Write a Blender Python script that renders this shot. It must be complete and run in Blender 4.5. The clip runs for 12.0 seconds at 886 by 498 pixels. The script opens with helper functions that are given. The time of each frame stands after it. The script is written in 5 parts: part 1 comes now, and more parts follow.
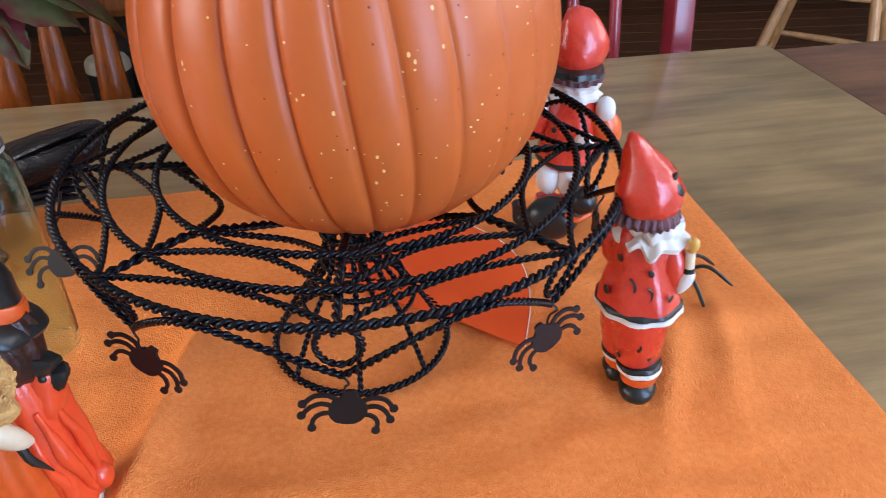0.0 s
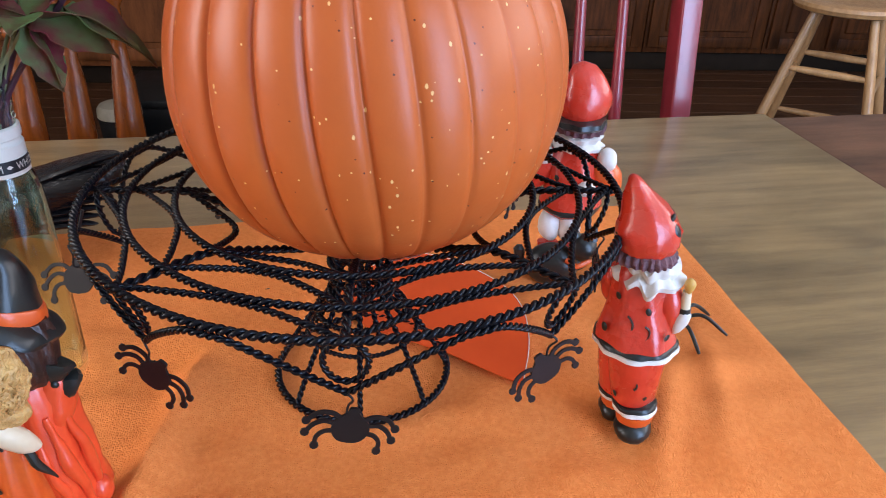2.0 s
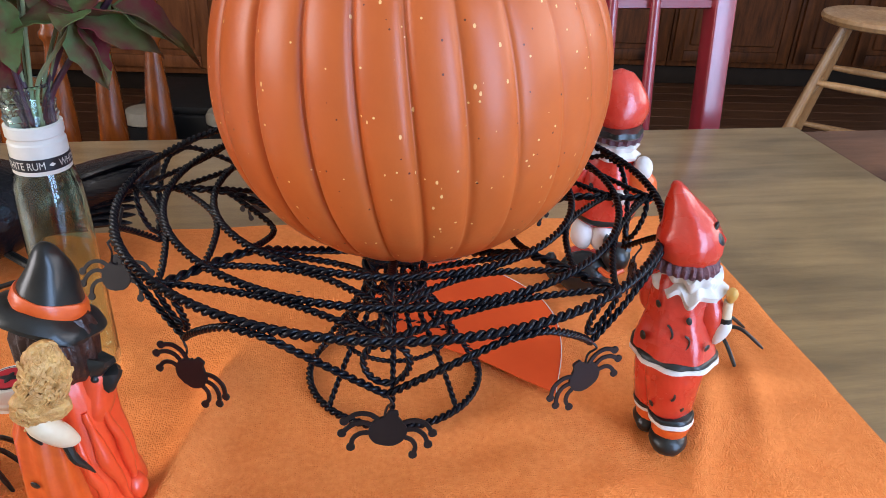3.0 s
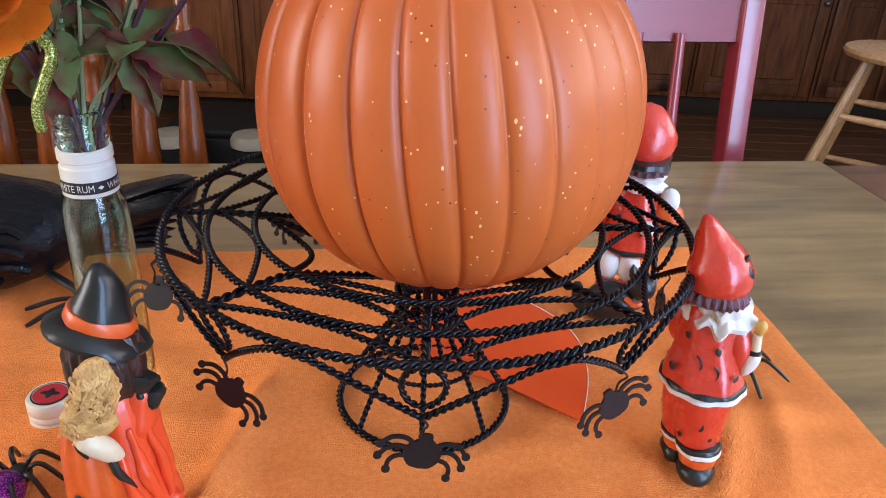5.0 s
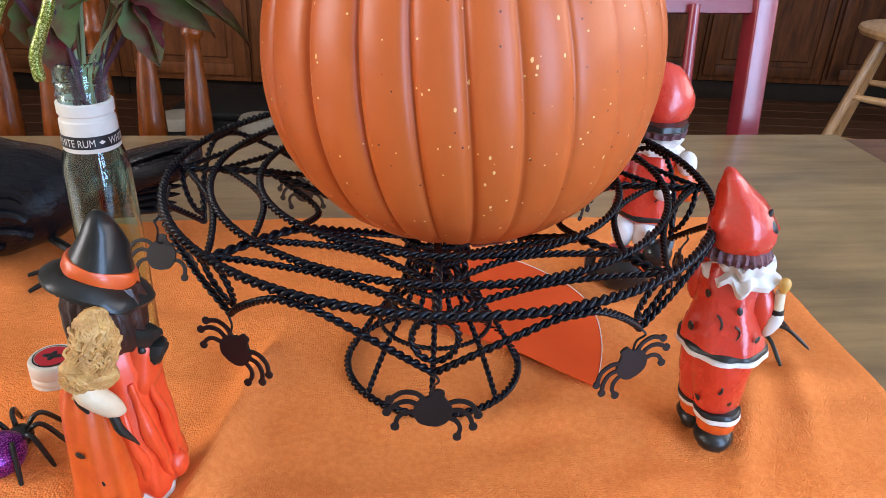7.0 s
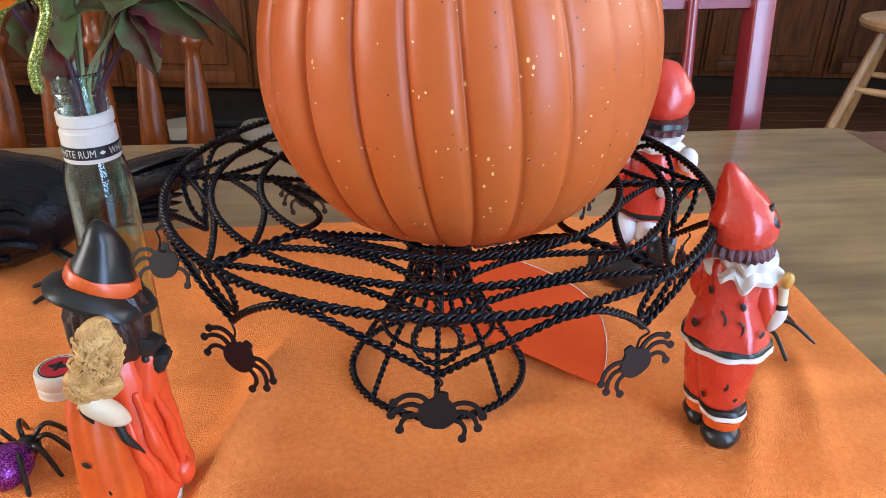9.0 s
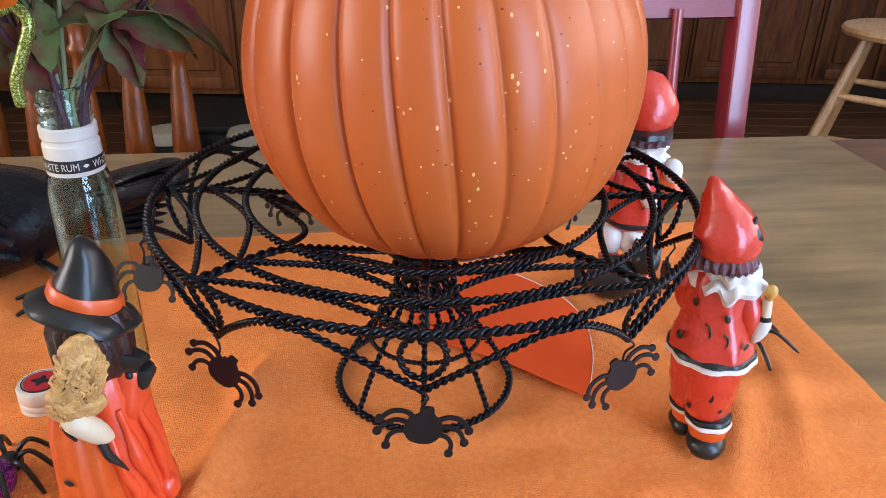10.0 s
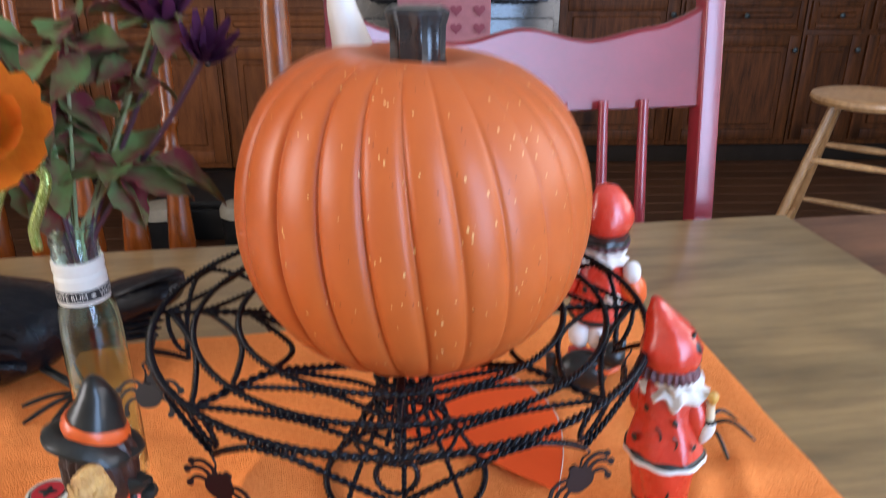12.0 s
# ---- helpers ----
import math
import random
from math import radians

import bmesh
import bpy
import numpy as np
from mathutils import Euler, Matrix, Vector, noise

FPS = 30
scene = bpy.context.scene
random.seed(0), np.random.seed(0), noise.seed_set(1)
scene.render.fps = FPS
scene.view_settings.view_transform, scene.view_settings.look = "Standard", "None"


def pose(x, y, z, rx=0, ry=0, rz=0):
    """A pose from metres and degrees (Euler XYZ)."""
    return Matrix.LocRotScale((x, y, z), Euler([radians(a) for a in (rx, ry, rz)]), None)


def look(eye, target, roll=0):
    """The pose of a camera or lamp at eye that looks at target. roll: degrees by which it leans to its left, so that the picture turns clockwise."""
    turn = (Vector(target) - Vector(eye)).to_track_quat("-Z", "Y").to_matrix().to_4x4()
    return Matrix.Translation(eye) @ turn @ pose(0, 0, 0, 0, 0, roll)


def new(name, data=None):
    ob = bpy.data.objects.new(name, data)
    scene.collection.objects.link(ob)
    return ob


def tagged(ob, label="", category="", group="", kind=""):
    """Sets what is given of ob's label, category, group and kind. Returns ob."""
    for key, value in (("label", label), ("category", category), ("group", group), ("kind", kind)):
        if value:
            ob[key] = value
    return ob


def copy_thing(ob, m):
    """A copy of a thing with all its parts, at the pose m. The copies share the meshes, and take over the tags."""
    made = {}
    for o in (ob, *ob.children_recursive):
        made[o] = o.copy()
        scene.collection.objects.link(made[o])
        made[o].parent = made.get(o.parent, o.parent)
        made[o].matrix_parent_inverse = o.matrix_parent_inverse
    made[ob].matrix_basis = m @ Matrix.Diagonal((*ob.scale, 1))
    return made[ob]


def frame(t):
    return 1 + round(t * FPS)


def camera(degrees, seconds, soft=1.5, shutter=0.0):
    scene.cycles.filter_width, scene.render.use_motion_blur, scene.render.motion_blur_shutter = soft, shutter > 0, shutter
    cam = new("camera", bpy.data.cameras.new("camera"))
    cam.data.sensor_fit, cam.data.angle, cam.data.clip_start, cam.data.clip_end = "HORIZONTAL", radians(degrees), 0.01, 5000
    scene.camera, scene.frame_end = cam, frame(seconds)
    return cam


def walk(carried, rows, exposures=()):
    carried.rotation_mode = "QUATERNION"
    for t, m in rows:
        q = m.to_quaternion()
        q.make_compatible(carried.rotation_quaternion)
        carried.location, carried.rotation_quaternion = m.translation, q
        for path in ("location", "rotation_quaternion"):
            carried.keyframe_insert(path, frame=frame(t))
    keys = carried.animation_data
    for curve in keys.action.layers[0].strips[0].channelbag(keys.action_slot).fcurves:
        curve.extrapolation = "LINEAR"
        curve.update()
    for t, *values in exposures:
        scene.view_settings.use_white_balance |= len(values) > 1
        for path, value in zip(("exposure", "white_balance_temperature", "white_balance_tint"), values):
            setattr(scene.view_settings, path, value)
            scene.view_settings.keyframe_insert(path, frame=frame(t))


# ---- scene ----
cam = camera(61.3, 12.0, soft=0.85, shutter=0.5)
PATH = [
    (0, (0.026, -0.369, 1.09), (0.147, 1.28, -0.035), -0.6),
    (0.5, (0.033, -0.38, 1.086), (0.192, 1.277, -0.022), -1.0),
    (1, (0.028, -0.387, 1.076), (0.193, 1.3, 0.014), 0.9),
    (1.5, (0.024, -0.385, 1.081), (0.182, 1.326, 0.058), 1.7),
    (2, (0.02, -0.389, 1.084), (0.154, 1.346, 0.098), 1.9),
    (2.5, (0.012, -0.387, 1.08), (0.121, 1.356, 0.105), 2.2),
    (3, (0.009, -0.388, 1.079), (0.097, 1.363, 0.117), 2.3),
    (4.8, (0.002, -0.391, 1.083), (0.048, 1.388, 0.171), 2.7),
    (5, (-0.001, -0.396, 1.084), (0.042, 1.388, 0.181), 2.7),
    (5.5, (0.001, -0.393, 1.078), (0.039, 1.399, 0.19), 2.8),
    (6, (-0.008, -0.39, 1.077), (0.027, 1.396, 0.179), 3.0),
    (6.5, (-0.006, -0.389, 1.064), (0.023, 1.385, 0.141), 2.5),
    (7, (-0.002, -0.392, 1.063), (0.022, 1.377, 0.13), 2.5),
    (9, (0.0, -0.392, 1.063), (0.01, 1.38, 0.135), 1.0),
    (9.5, (0.004, -0.391, 1.064), (0.032, 1.383, 0.141), 0.8),
    (10, (0.001, -0.39, 1.067), (0.043, 1.387, 0.151), 1.3),
    (10.5, (0.001, -0.389, 1.067), (0.042, 1.386, 0.147), 0.9),
    (11, (0.004, -0.39, 1.069), (0.045, 1.382, 0.143), 0.0),
    (11.5, (0.007, -0.391, 1.077), (0.057, 1.395, 0.179), -0.5),
    (11.6, (0.008, -0.393, 1.08), (0.06, 1.398, 0.199), -0.4),
    (11.8, (0.009, -0.402, 1.092), (0.066, 1.415, 0.26), -0.2),
    (12, (0.012, -0.416, 1.118), (0.072, 1.427, 0.342), 0.1),
]
walk(cam, [(t, look(eye, target, roll)) for t, eye, target, roll in PATH], [(0, -0.19, 6150, 17), (2.5, -0.17, 6150, 17), (5.5, -0.09, 6230, 17), (12, -0.11, 6230, 17)])

# ---- world and light ----
world = bpy.data.worlds.new("sky")
scene.world = world
world.use_nodes = True
wn = world.node_tree.nodes
sky = wn.new("ShaderNodeTexSky")
sky.sky_type, sky.sun_disc = "NISHITA", False
sky.sun_elevation, sky.sun_rotation = radians(38), radians(150)
world.node_tree.links.new(sky.outputs[0], wn["Background"].inputs[0])
wn["Background"].inputs[1].default_value = 0.1


def window_lamp(name, where, target, width, height, watts, colour):
    lamp = bpy.data.lights.new(name, "AREA")
    lamp.shape, lamp.size, lamp.size_y, lamp.energy, lamp.color = "RECTANGLE", width, height, watts, colour
    ob = new(name, lamp)
    ob.matrix_world = look(where, target)
    return ob


window_lamp("daylight_south", (1.5, -1.47, 1.4), (1.5, 0, 1.4), 1.2, 1.8, 92, (0.42, 0.66, 1.0))
window_lamp("daylight_east", (2.57, 0.1, 1.75), (0, 0.1, 1.75), 2.2, 1.3, 48, (0.97, 0.95, 0.93))
window_lamp("daylight_west", (-2.57, -0.6, 1.75), (0, -0.6, 1.75), 1.6, 1.3, 65, (1.0, 0.96, 0.9))

# ---- materials ----


def mat(name, colour, rough=0.5, metal=0.0, second=None, scale=20.0, amount=0.5, stretch=(1, 1, 1), bump=0.0, bump_scale=200.0, coat=0.0, spec=0.5, detail=6.0):
    """A surface with two colours mixed by noise at two scales, and a fine relief."""
    m = bpy.data.materials.new(name)
    m.use_nodes = True
    nt = m.node_tree
    n, l = nt.nodes, nt.links
    b = n["Principled BSDF"]
    b.inputs["Roughness"].default_value, b.inputs["Metallic"].default_value = rough, metal
    b.inputs["Coat Weight"].default_value, b.inputs["Specular IOR Level"].default_value = coat, spec
    b.inputs["Coat Roughness"].default_value = 0.15
    tc, mp = n.new("ShaderNodeTexCoord"), n.new("ShaderNodeMapping")
    mp.inputs["Scale"].default_value = stretch
    l.new(tc.outputs["Object"], mp.inputs[0])
    big, fine = n.new("ShaderNodeTexNoise"), n.new("ShaderNodeTexNoise")
    big.inputs["Scale"].default_value, big.inputs["Detail"].default_value = scale, detail
    fine.inputs["Scale"].default_value, fine.inputs["Detail"].default_value = scale * 9, 3
    for t in (big, fine):
        l.new(mp.outputs[0], t.inputs[0])
    add = n.new("ShaderNodeMath")
    add.operation, add.inputs[2].default_value = "MULTIPLY_ADD", 0.0
    add.inputs[1].default_value = 0.35
    l.new(fine.outputs[0], add.inputs[0])
    l.new(big.outputs[0], add.inputs[2])
    ramp = n.new("ShaderNodeValToRGB")
    ramp.color_ramp.elements[0].position, ramp.color_ramp.elements[1].position = 0.45, 0.85
    second = second or tuple(c * (1 - 0.35 * amount) for c in colour)
    ramp.color_ramp.elements[0].color, ramp.color_ramp.elements[1].color = (*colour, 1), (*second, 1)
    l.new(add.outputs[0], ramp.inputs[0])
    l.new(ramp.outputs[0], b.inputs["Base Color"])
    rr = n.new("ShaderNodeMapRange")
    rr.inputs[3].default_value, rr.inputs[4].default_value = max(0.02, rough - 0.08), min(1, rough + 0.1)
    l.new(big.outputs[0], rr.inputs[0])
    l.new(rr.outputs[0], b.inputs["Roughness"])
    if bump:
        t, bp = n.new("ShaderNodeTexNoise"), n.new("ShaderNodeBump")
        t.inputs["Scale"].default_value, t.inputs["Detail"].default_value = bump_scale, 4
        bp.inputs["Strength"].default_value, bp.inputs["Distance"].default_value = bump, 0.002
        l.new(mp.outputs[0], t.inputs[0])
        l.new(t.outputs[0], bp.inputs["Height"])
        l.new(bp.outputs[0], b.inputs["Normal"])
    return m


def wood(name, light, dark, rough=0.4, grain=14.0, coat=0.0, along=(1, 9, 9), knots=0.0, worn=0.0, spec=0.5):
    """Sawn wood: long streaks, fine pores and, where asked, knots."""
    m = mat(name, light, rough, 0, dark, grain, 1, along, 0.12, 160, coat, spec)
    nt = m.node_tree
    n, l = nt.nodes, nt.links
    b = n["Principled BSDF"]
    ramp = b.inputs["Base Color"].links[0].from_node
    ramp.color_ramp.elements[0].position, ramp.color_ramp.elements[1].position = 0.42, 0.9
    info, hue = n.new("ShaderNodeObjectInfo"), n.new("ShaderNodeHueSaturation")
    vary = n.new("ShaderNodeMapRange")
    vary.inputs[3].default_value, vary.inputs[4].default_value = 0.8, 1.15
    l.new(info.outputs["Random"], vary.inputs[0])
    l.new(vary.outputs[0], hue.inputs["Value"])
    l.new(ramp.outputs[0], hue.inputs["Color"])
    last = hue.outputs[0]
    if knots:
        v, kr, mix = n.new("ShaderNodeTexVoronoi"), n.new("ShaderNodeValToRGB"), n.new("ShaderNodeMix")
        mp = n.new("ShaderNodeMapping")
        mp.inputs["Scale"].default_value = (1, 1, 0.6)
        l.new(n["Texture Coordinate"].outputs["Object"], mp.inputs[0])
        l.new(mp.outputs[0], v.inputs[0])
        v.inputs["Scale"].default_value = knots
        kr.color_ramp.elements[0].position, kr.color_ramp.elements[1].position = 0.05, 0.14
        kr.color_ramp.elements[0].color, kr.color_ramp.elements[1].color = (1, 1, 1, 1), (0, 0, 0, 1)
        l.new(v.outputs["Distance"], kr.inputs[0])
        mix.data_type = "RGBA"
        l.new(kr.outputs[0], mix.inputs[0])
        l.new(last, mix.inputs[6])
        mix.inputs[7].default_value = (dark[0] * 0.3, dark[1] * 0.3, dark[2] * 0.3, 1)
        last = mix.outputs[2]
    if worn:
        w, wr, mul = n.new("ShaderNodeTexNoise"), n.new("ShaderNodeMapRange"), n.new("ShaderNodeHueSaturation")
        w.inputs["Scale"].default_value, w.inputs["Detail"].default_value, w.inputs["Distortion"].default_value = 7, 9, 0.6
        mp = n.new("ShaderNodeMapping")
        mp.inputs["Scale"].default_value = (1, 2.4, 1)
        l.new(n["Texture Coordinate"].outputs["Object"], mp.inputs[0])
        l.new(mp.outputs[0], w.inputs[0])
        wr.inputs[1].default_value, wr.inputs[2].default_value = 0.3, 0.7
        wr.inputs[3].default_value, wr.inputs[4].default_value = 1 - worn, 1 + worn
        l.new(w.outputs[0], wr.inputs[0])
        l.new(wr.outputs[0], mul.inputs["Value"])
        l.new(last, mul.inputs["Color"])
        last = mul.outputs[0]
    l.new(last, b.inputs["Base Color"])
    return m


def dotted(m, colour, scale, size, keep, stretch=(1, 1, 1)):
    """Sparse specks of another colour over a material."""
    nt = m.node_tree
    n, l = nt.nodes, nt.links
    b = n["Principled BSDF"]
    before = b.inputs["Base Color"].links[0].from_socket
    mp, v, near, some, both, mix = (n.new("ShaderNode" + k) for k in ("Mapping", "TexVoronoi", "Math", "Math", "Math", "Mix"))
    mp.inputs["Scale"].default_value = stretch
    mp.inputs["Rotation"].default_value = (0.3, 0.5, 0.2)
    l.new(n["Texture Coordinate"].outputs["Object"], mp.inputs[0])
    l.new(mp.outputs[0], v.inputs[0])
    v.inputs["Scale"].default_value = scale
    near.operation, near.inputs[1].default_value = "LESS_THAN", size
    some.operation, some.inputs[1].default_value = "LESS_THAN", keep
    both.operation, mix.data_type = "MULTIPLY", "RGBA"
    sep = n.new("ShaderNodeSeparateColor")
    l.new(v.outputs["Distance"], near.inputs[0])
    l.new(v.outputs["Color"], sep.inputs[0])
    l.new(sep.outputs[0], some.inputs[0])
    l.new(near.outputs[0], both.inputs[0])
    l.new(some.outputs[0], both.inputs[1])
    l.new(both.outputs[0], mix.inputs[0])
    l.new(before, mix.inputs[6])
    mix.inputs[7].default_value = (*colour, 1)
    l.new(mix.outputs[2], b.inputs["Base Color"])
    return m


def glitter(name, colour, bright):
    """Flakes of foil, each with its own tilt; dark to near-white tones paint the sparkle."""
    m = mat(name, colour, 0.3, 0.6, bright, 700, 1)
    n, l = m.node_tree.nodes, m.node_tree.links
    b = n["Principled BSDF"]
    v, bp, sep, ramp = (n.new("ShaderNode" + k) for k in ("TexVoronoi", "Bump", "SeparateColor", "ValToRGB"))
    v.inputs["Scale"].default_value = 1700
    l.new(n["Texture Coordinate"].outputs["Object"], v.inputs[0])
    l.new(v.outputs["Color"], sep.inputs[0])
    ramp.color_ramp.elements[0].color, ramp.color_ramp.elements[1].color = (*[c * 0.35 for c in colour], 1), (*bright, 1)
    mid = ramp.color_ramp.elements.new(0.55)
    mid.color = (*colour, 1)
    l.new(sep.outputs[0], ramp.inputs[0])
    l.new(ramp.outputs[0], b.inputs["Base Color"])
    bp.inputs["Strength"].default_value, bp.inputs["Distance"].default_value = 1.0, 0.004
    l.new(sep.outputs[1], bp.inputs["Height"])
    l.new(bp.outputs[0], b.inputs["Normal"])
    return m


M = {}
M["pumpkin"] = mat("painted_foam_orange", (0.53, 0.118, 0.023), 0.36, 0, (0.47, 0.096, 0.019), 9, 1, bump=0.05, bump_scale=420, spec=0.36)
dotted(M["pumpkin"], (0.85, 0.5, 0.2), 165, 0.115, 0.36, (1, 1, 0.6))
dotted(M["pumpkin"], (0.86, 0.55, 0.22), 230, 0.12, 0.26, (1, 0.6, 1))
dotted(M["pumpkin"], (0.1, 0.02, 0.01), 190, 0.095, 0.25)
M["wire"] = mat("black_painted_wire", (0.002, 0.0025, 0.005), 0.23, 0, (0.0035, 0.0042, 0.007), 60, 1, bump=0.05, bump_scale=900, spec=0.2)
M["plate"] = mat("dark_brown_sheet_metal", (0.008, 0.006, 0.007), 0.45, 0.1, (0.012, 0.008, 0.009), 80, 1, bump=0.03, bump_scale=500, spec=0.4)
M["cloth"] = mat("orange_terry", (0.92, 0.295, 0.076), 0.95, 0, (0.83, 0.235, 0.056), 260, 1, spec=0.1)
M["tag"] = mat("glossy_red_orange_card", (0.82, 0.1, 0.016), 0.6, 0, (0.77, 0.088, 0.014), 12, 1, spec=0.2)
M["card_edge"] = mat("white_card_edge", (0.8, 0.76, 0.7), 0.7)
M["table"] = wood("worn_pine_top", (0.255, 0.162, 0.063), (0.155, 0.094, 0.036), 0.36, 8.0, 0.25, (1, 10, 10), worn=0.36, spec=0.6)
M["leaf_board"] = wood("brown_stained_board", (0.21, 0.095, 0.045), (0.09, 0.038, 0.018), 0.5, 5.0, 0.0, (1, 8, 8), worn=0.3)
M["amber"] = wood("amber_varnished_wood", (0.25, 0.058, 0.007), (0.11, 0.025, 0.004), 0.24, 20, 0.1, (7, 7, 1), spec=0.35)
M["red_chair"] = mat("red_painted_wood", (0.26, 0.012, 0.022), 0.5, 0, (0.2, 0.009, 0.018), 9, 1, bump=0.03, bump_scale=60, coat=1.0, spec=0.25)
M["red_chair"].node_tree.nodes["Principled BSDF"].inputs["Coat Roughness"].default_value = 0.27
M["red_chair"].node_tree.nodes["Principled BSDF"].inputs["Coat IOR"].default_value = 1.65
M["stool"] = wood("honey_oak", (0.5, 0.27, 0.105), (0.33, 0.16, 0.06), 0.38, 16, 0.2, (5, 5, 1))
M["cabinet"] = wood("knotty_pine_dark", (0.14, 0.043, 0.011), (0.045, 0.014, 0.004), 0.5, 6, 0.0, (8, 8, 1), 2.6, spec=0.16)
# cabinet pine again, brightened: the light on the left run is in its colour
M["lit_cabinet"] = wood("lit_knotty_pine", (0.215, 0.07, 0.02), (0.11, 0.034, 0.01), 0.5, 5, 0.0, (6, 6, 1), 2.0, spec=0.18)
M["floor"] = wood("brown_floorboard", (0.1, 0.04, 0.016), (0.05, 0.019, 0.008), 0.5, 6, 0.0, (1, 9, 9), spec=0.25)
M["wall"] = mat("cream_wall_paint", (0.72, 0.66, 0.56), 0.85, bump=0.1, bump_scale=60)
M["ceiling"] = mat("white_ceiling_paint", (0.8, 0.79, 0.76), 0.9, bump=0.1, bump_scale=40)
M["baseboard"] = mat("dark_skirting_paint", (0.026, 0.017, 0.011), 0.7, spec=0.1)
M["black"] = mat("black_enamel", (0.012, 0.012, 0.013), 0.16, 0, (0.02, 0.02, 0.02), 30, 1, coat=0.3)
M["dull_black"] = mat("dull_black_plastic", (0.008, 0.008, 0.008), 0.6, 0, (0.014, 0.013, 0.012), 30, 1, spec=0.2)
M["steel"] = mat("blued_steel", (0.07, 0.085, 0.085), 0.4, 0.8)
M["white"] = mat("white_resin", (0.72, 0.68, 0.62), 0.42, 0, (0.66, 0.6, 0.54), 60, 1, bump=0.1, bump_scale=250)
M["red"] = mat("red_painted_resin", (0.66, 0.05, 0.024), 0.26, 0, (0.56, 0.032, 0.015), 45, 1, bump=0.35, bump_scale=170, coat=0.5)
M["orange"] = mat("orange_painted_resin", (0.72, 0.12, 0.015), 0.35, 0, (0.6, 0.08, 0.012), 45, 1, bump=0.1, bump_scale=150, coat=0.2)
M["ink"] = mat("black_painted_resin", (0.009, 0.009, 0.0085), 0.3, 0, (0.02, 0.021, 0.018), 50, 1, bump=0.12, bump_scale=130, coat=0.12, spec=0.35)
M["hair"] = mat("brown_painted_resin", (0.05, 0.02, 0.014), 0.35, 0, (0.025, 0.01, 0.008), 70, 1, bump=0.4, bump_scale=300)
M["purple_hair"] = mat("purple_brown_resin", (0.19, 0.075, 0.085), 0.6, 0, (0.07, 0.028, 0.036), 90, 1, bump=0.6, bump_scale=420)
M["straw"] = mat("straw_yellow_resin", (0.68, 0.4, 0.13), 0.5, 0, (0.42, 0.21, 0.06), 170, 1, bump=1.0, bump_scale=300)
M["skin"] = mat("ivory_resin", (0.72, 0.6, 0.42), 0.4, 0, (0.65, 0.5, 0.32), 40, 1)
M["lid"] = mat("dull_cream_plastic", (0.3, 0.26, 0.19), 0.6, 0, (0.22, 0.19, 0.14), 20, 1)
M["candle"] = mat("yellow_resin", (0.7, 0.38, 0.08), 0.4)
M["feather"] = mat("black_feather_resin", (0.004, 0.0045, 0.007), 0.2, 0, (0.007, 0.007, 0.009), 25, 1, (1, 3, 3), 0.6, 90, 0.0, 0.22)
M["plastic"] = mat("white_plastic", (0.74, 0.71, 0.62), 0.35, 0, (0.68, 0.65, 0.56), 40, 1)
M["band"] = mat("black_label_print", (0.013, 0.013, 0.014), 0.4)
M["red_print"] = mat("red_label_print", (0.5, 0.02, 0.03), 0.4)
M["leaf"] = mat("silk_leaf", (0.11, 0.17, 0.055), 0.6, 0, (0.14, 0.022, 0.028), 15, 1, bump=0.3, bump_scale=180, detail=2, spec=0.1)
M["dark_leaf"] = mat("burgundy_silk_leaf", (0.13, 0.019, 0.026), 0.6, 0, (0.085, 0.13, 0.045), 15, 1, bump=0.3, bump_scale=180, detail=2, spec=0.1)
M["stem"] = mat("pale_green_stem", (0.24, 0.25, 0.14), 0.5, 0, (0.2, 0.24, 0.1), 50, 1)
M["twig"] = mat("plum_stem", (0.06, 0.02, 0.035), 0.5)
M["plum"] = mat("plum_petal", (0.13, 0.018, 0.09), 0.75, 0, (0.07, 0.01, 0.05), 60, 1, bump=0.4, bump_scale=220)
M["marigold"] = mat("marigold_petal", (0.9, 0.3, 0.01), 0.7, 0, (0.8, 0.2, 0.008), 40, 1, bump=0.3, bump_scale=160)
M["gold_glitter"] = glitter("yellow_green_glitter", (0.25, 0.33, 0.035), (0.85, 0.92, 0.4))
M["purple_glitter"] = glitter("purple_glitter", (0.16, 0.01, 0.17), (0.6, 0.12, 0.6))
M["hearts"] = mat("pink_print_cotton", (0.5, 0.2, 0.22), 0.9)
M["heart"] = mat("dark_pink_print", (0.32, 0.08, 0.11), 0.9)

for _k in ("leaf", "dark_leaf"):      # the two colours meet in clear patches
    _ramp = M[_k].node_tree.nodes["Principled BSDF"].inputs["Base Color"].links[0].from_node
    _ramp.color_ramp.elements[0].position, _ramp.color_ramp.elements[1].position = 0.56, 0.8
M["robe"] = mat("coral_red_resin", (0.8, 0.085, 0.022), 0.3, 0, (0.72, 0.06, 0.016), 30, 1, bump=0.25, bump_scale=140, coat=0.35)
M["film"] = mat("clear_film", (0.85, 0.6, 0.5), 0.25)
M["film"].node_tree.nodes["Principled BSDF"].inputs["Transmission Weight"].default_value = 0.75

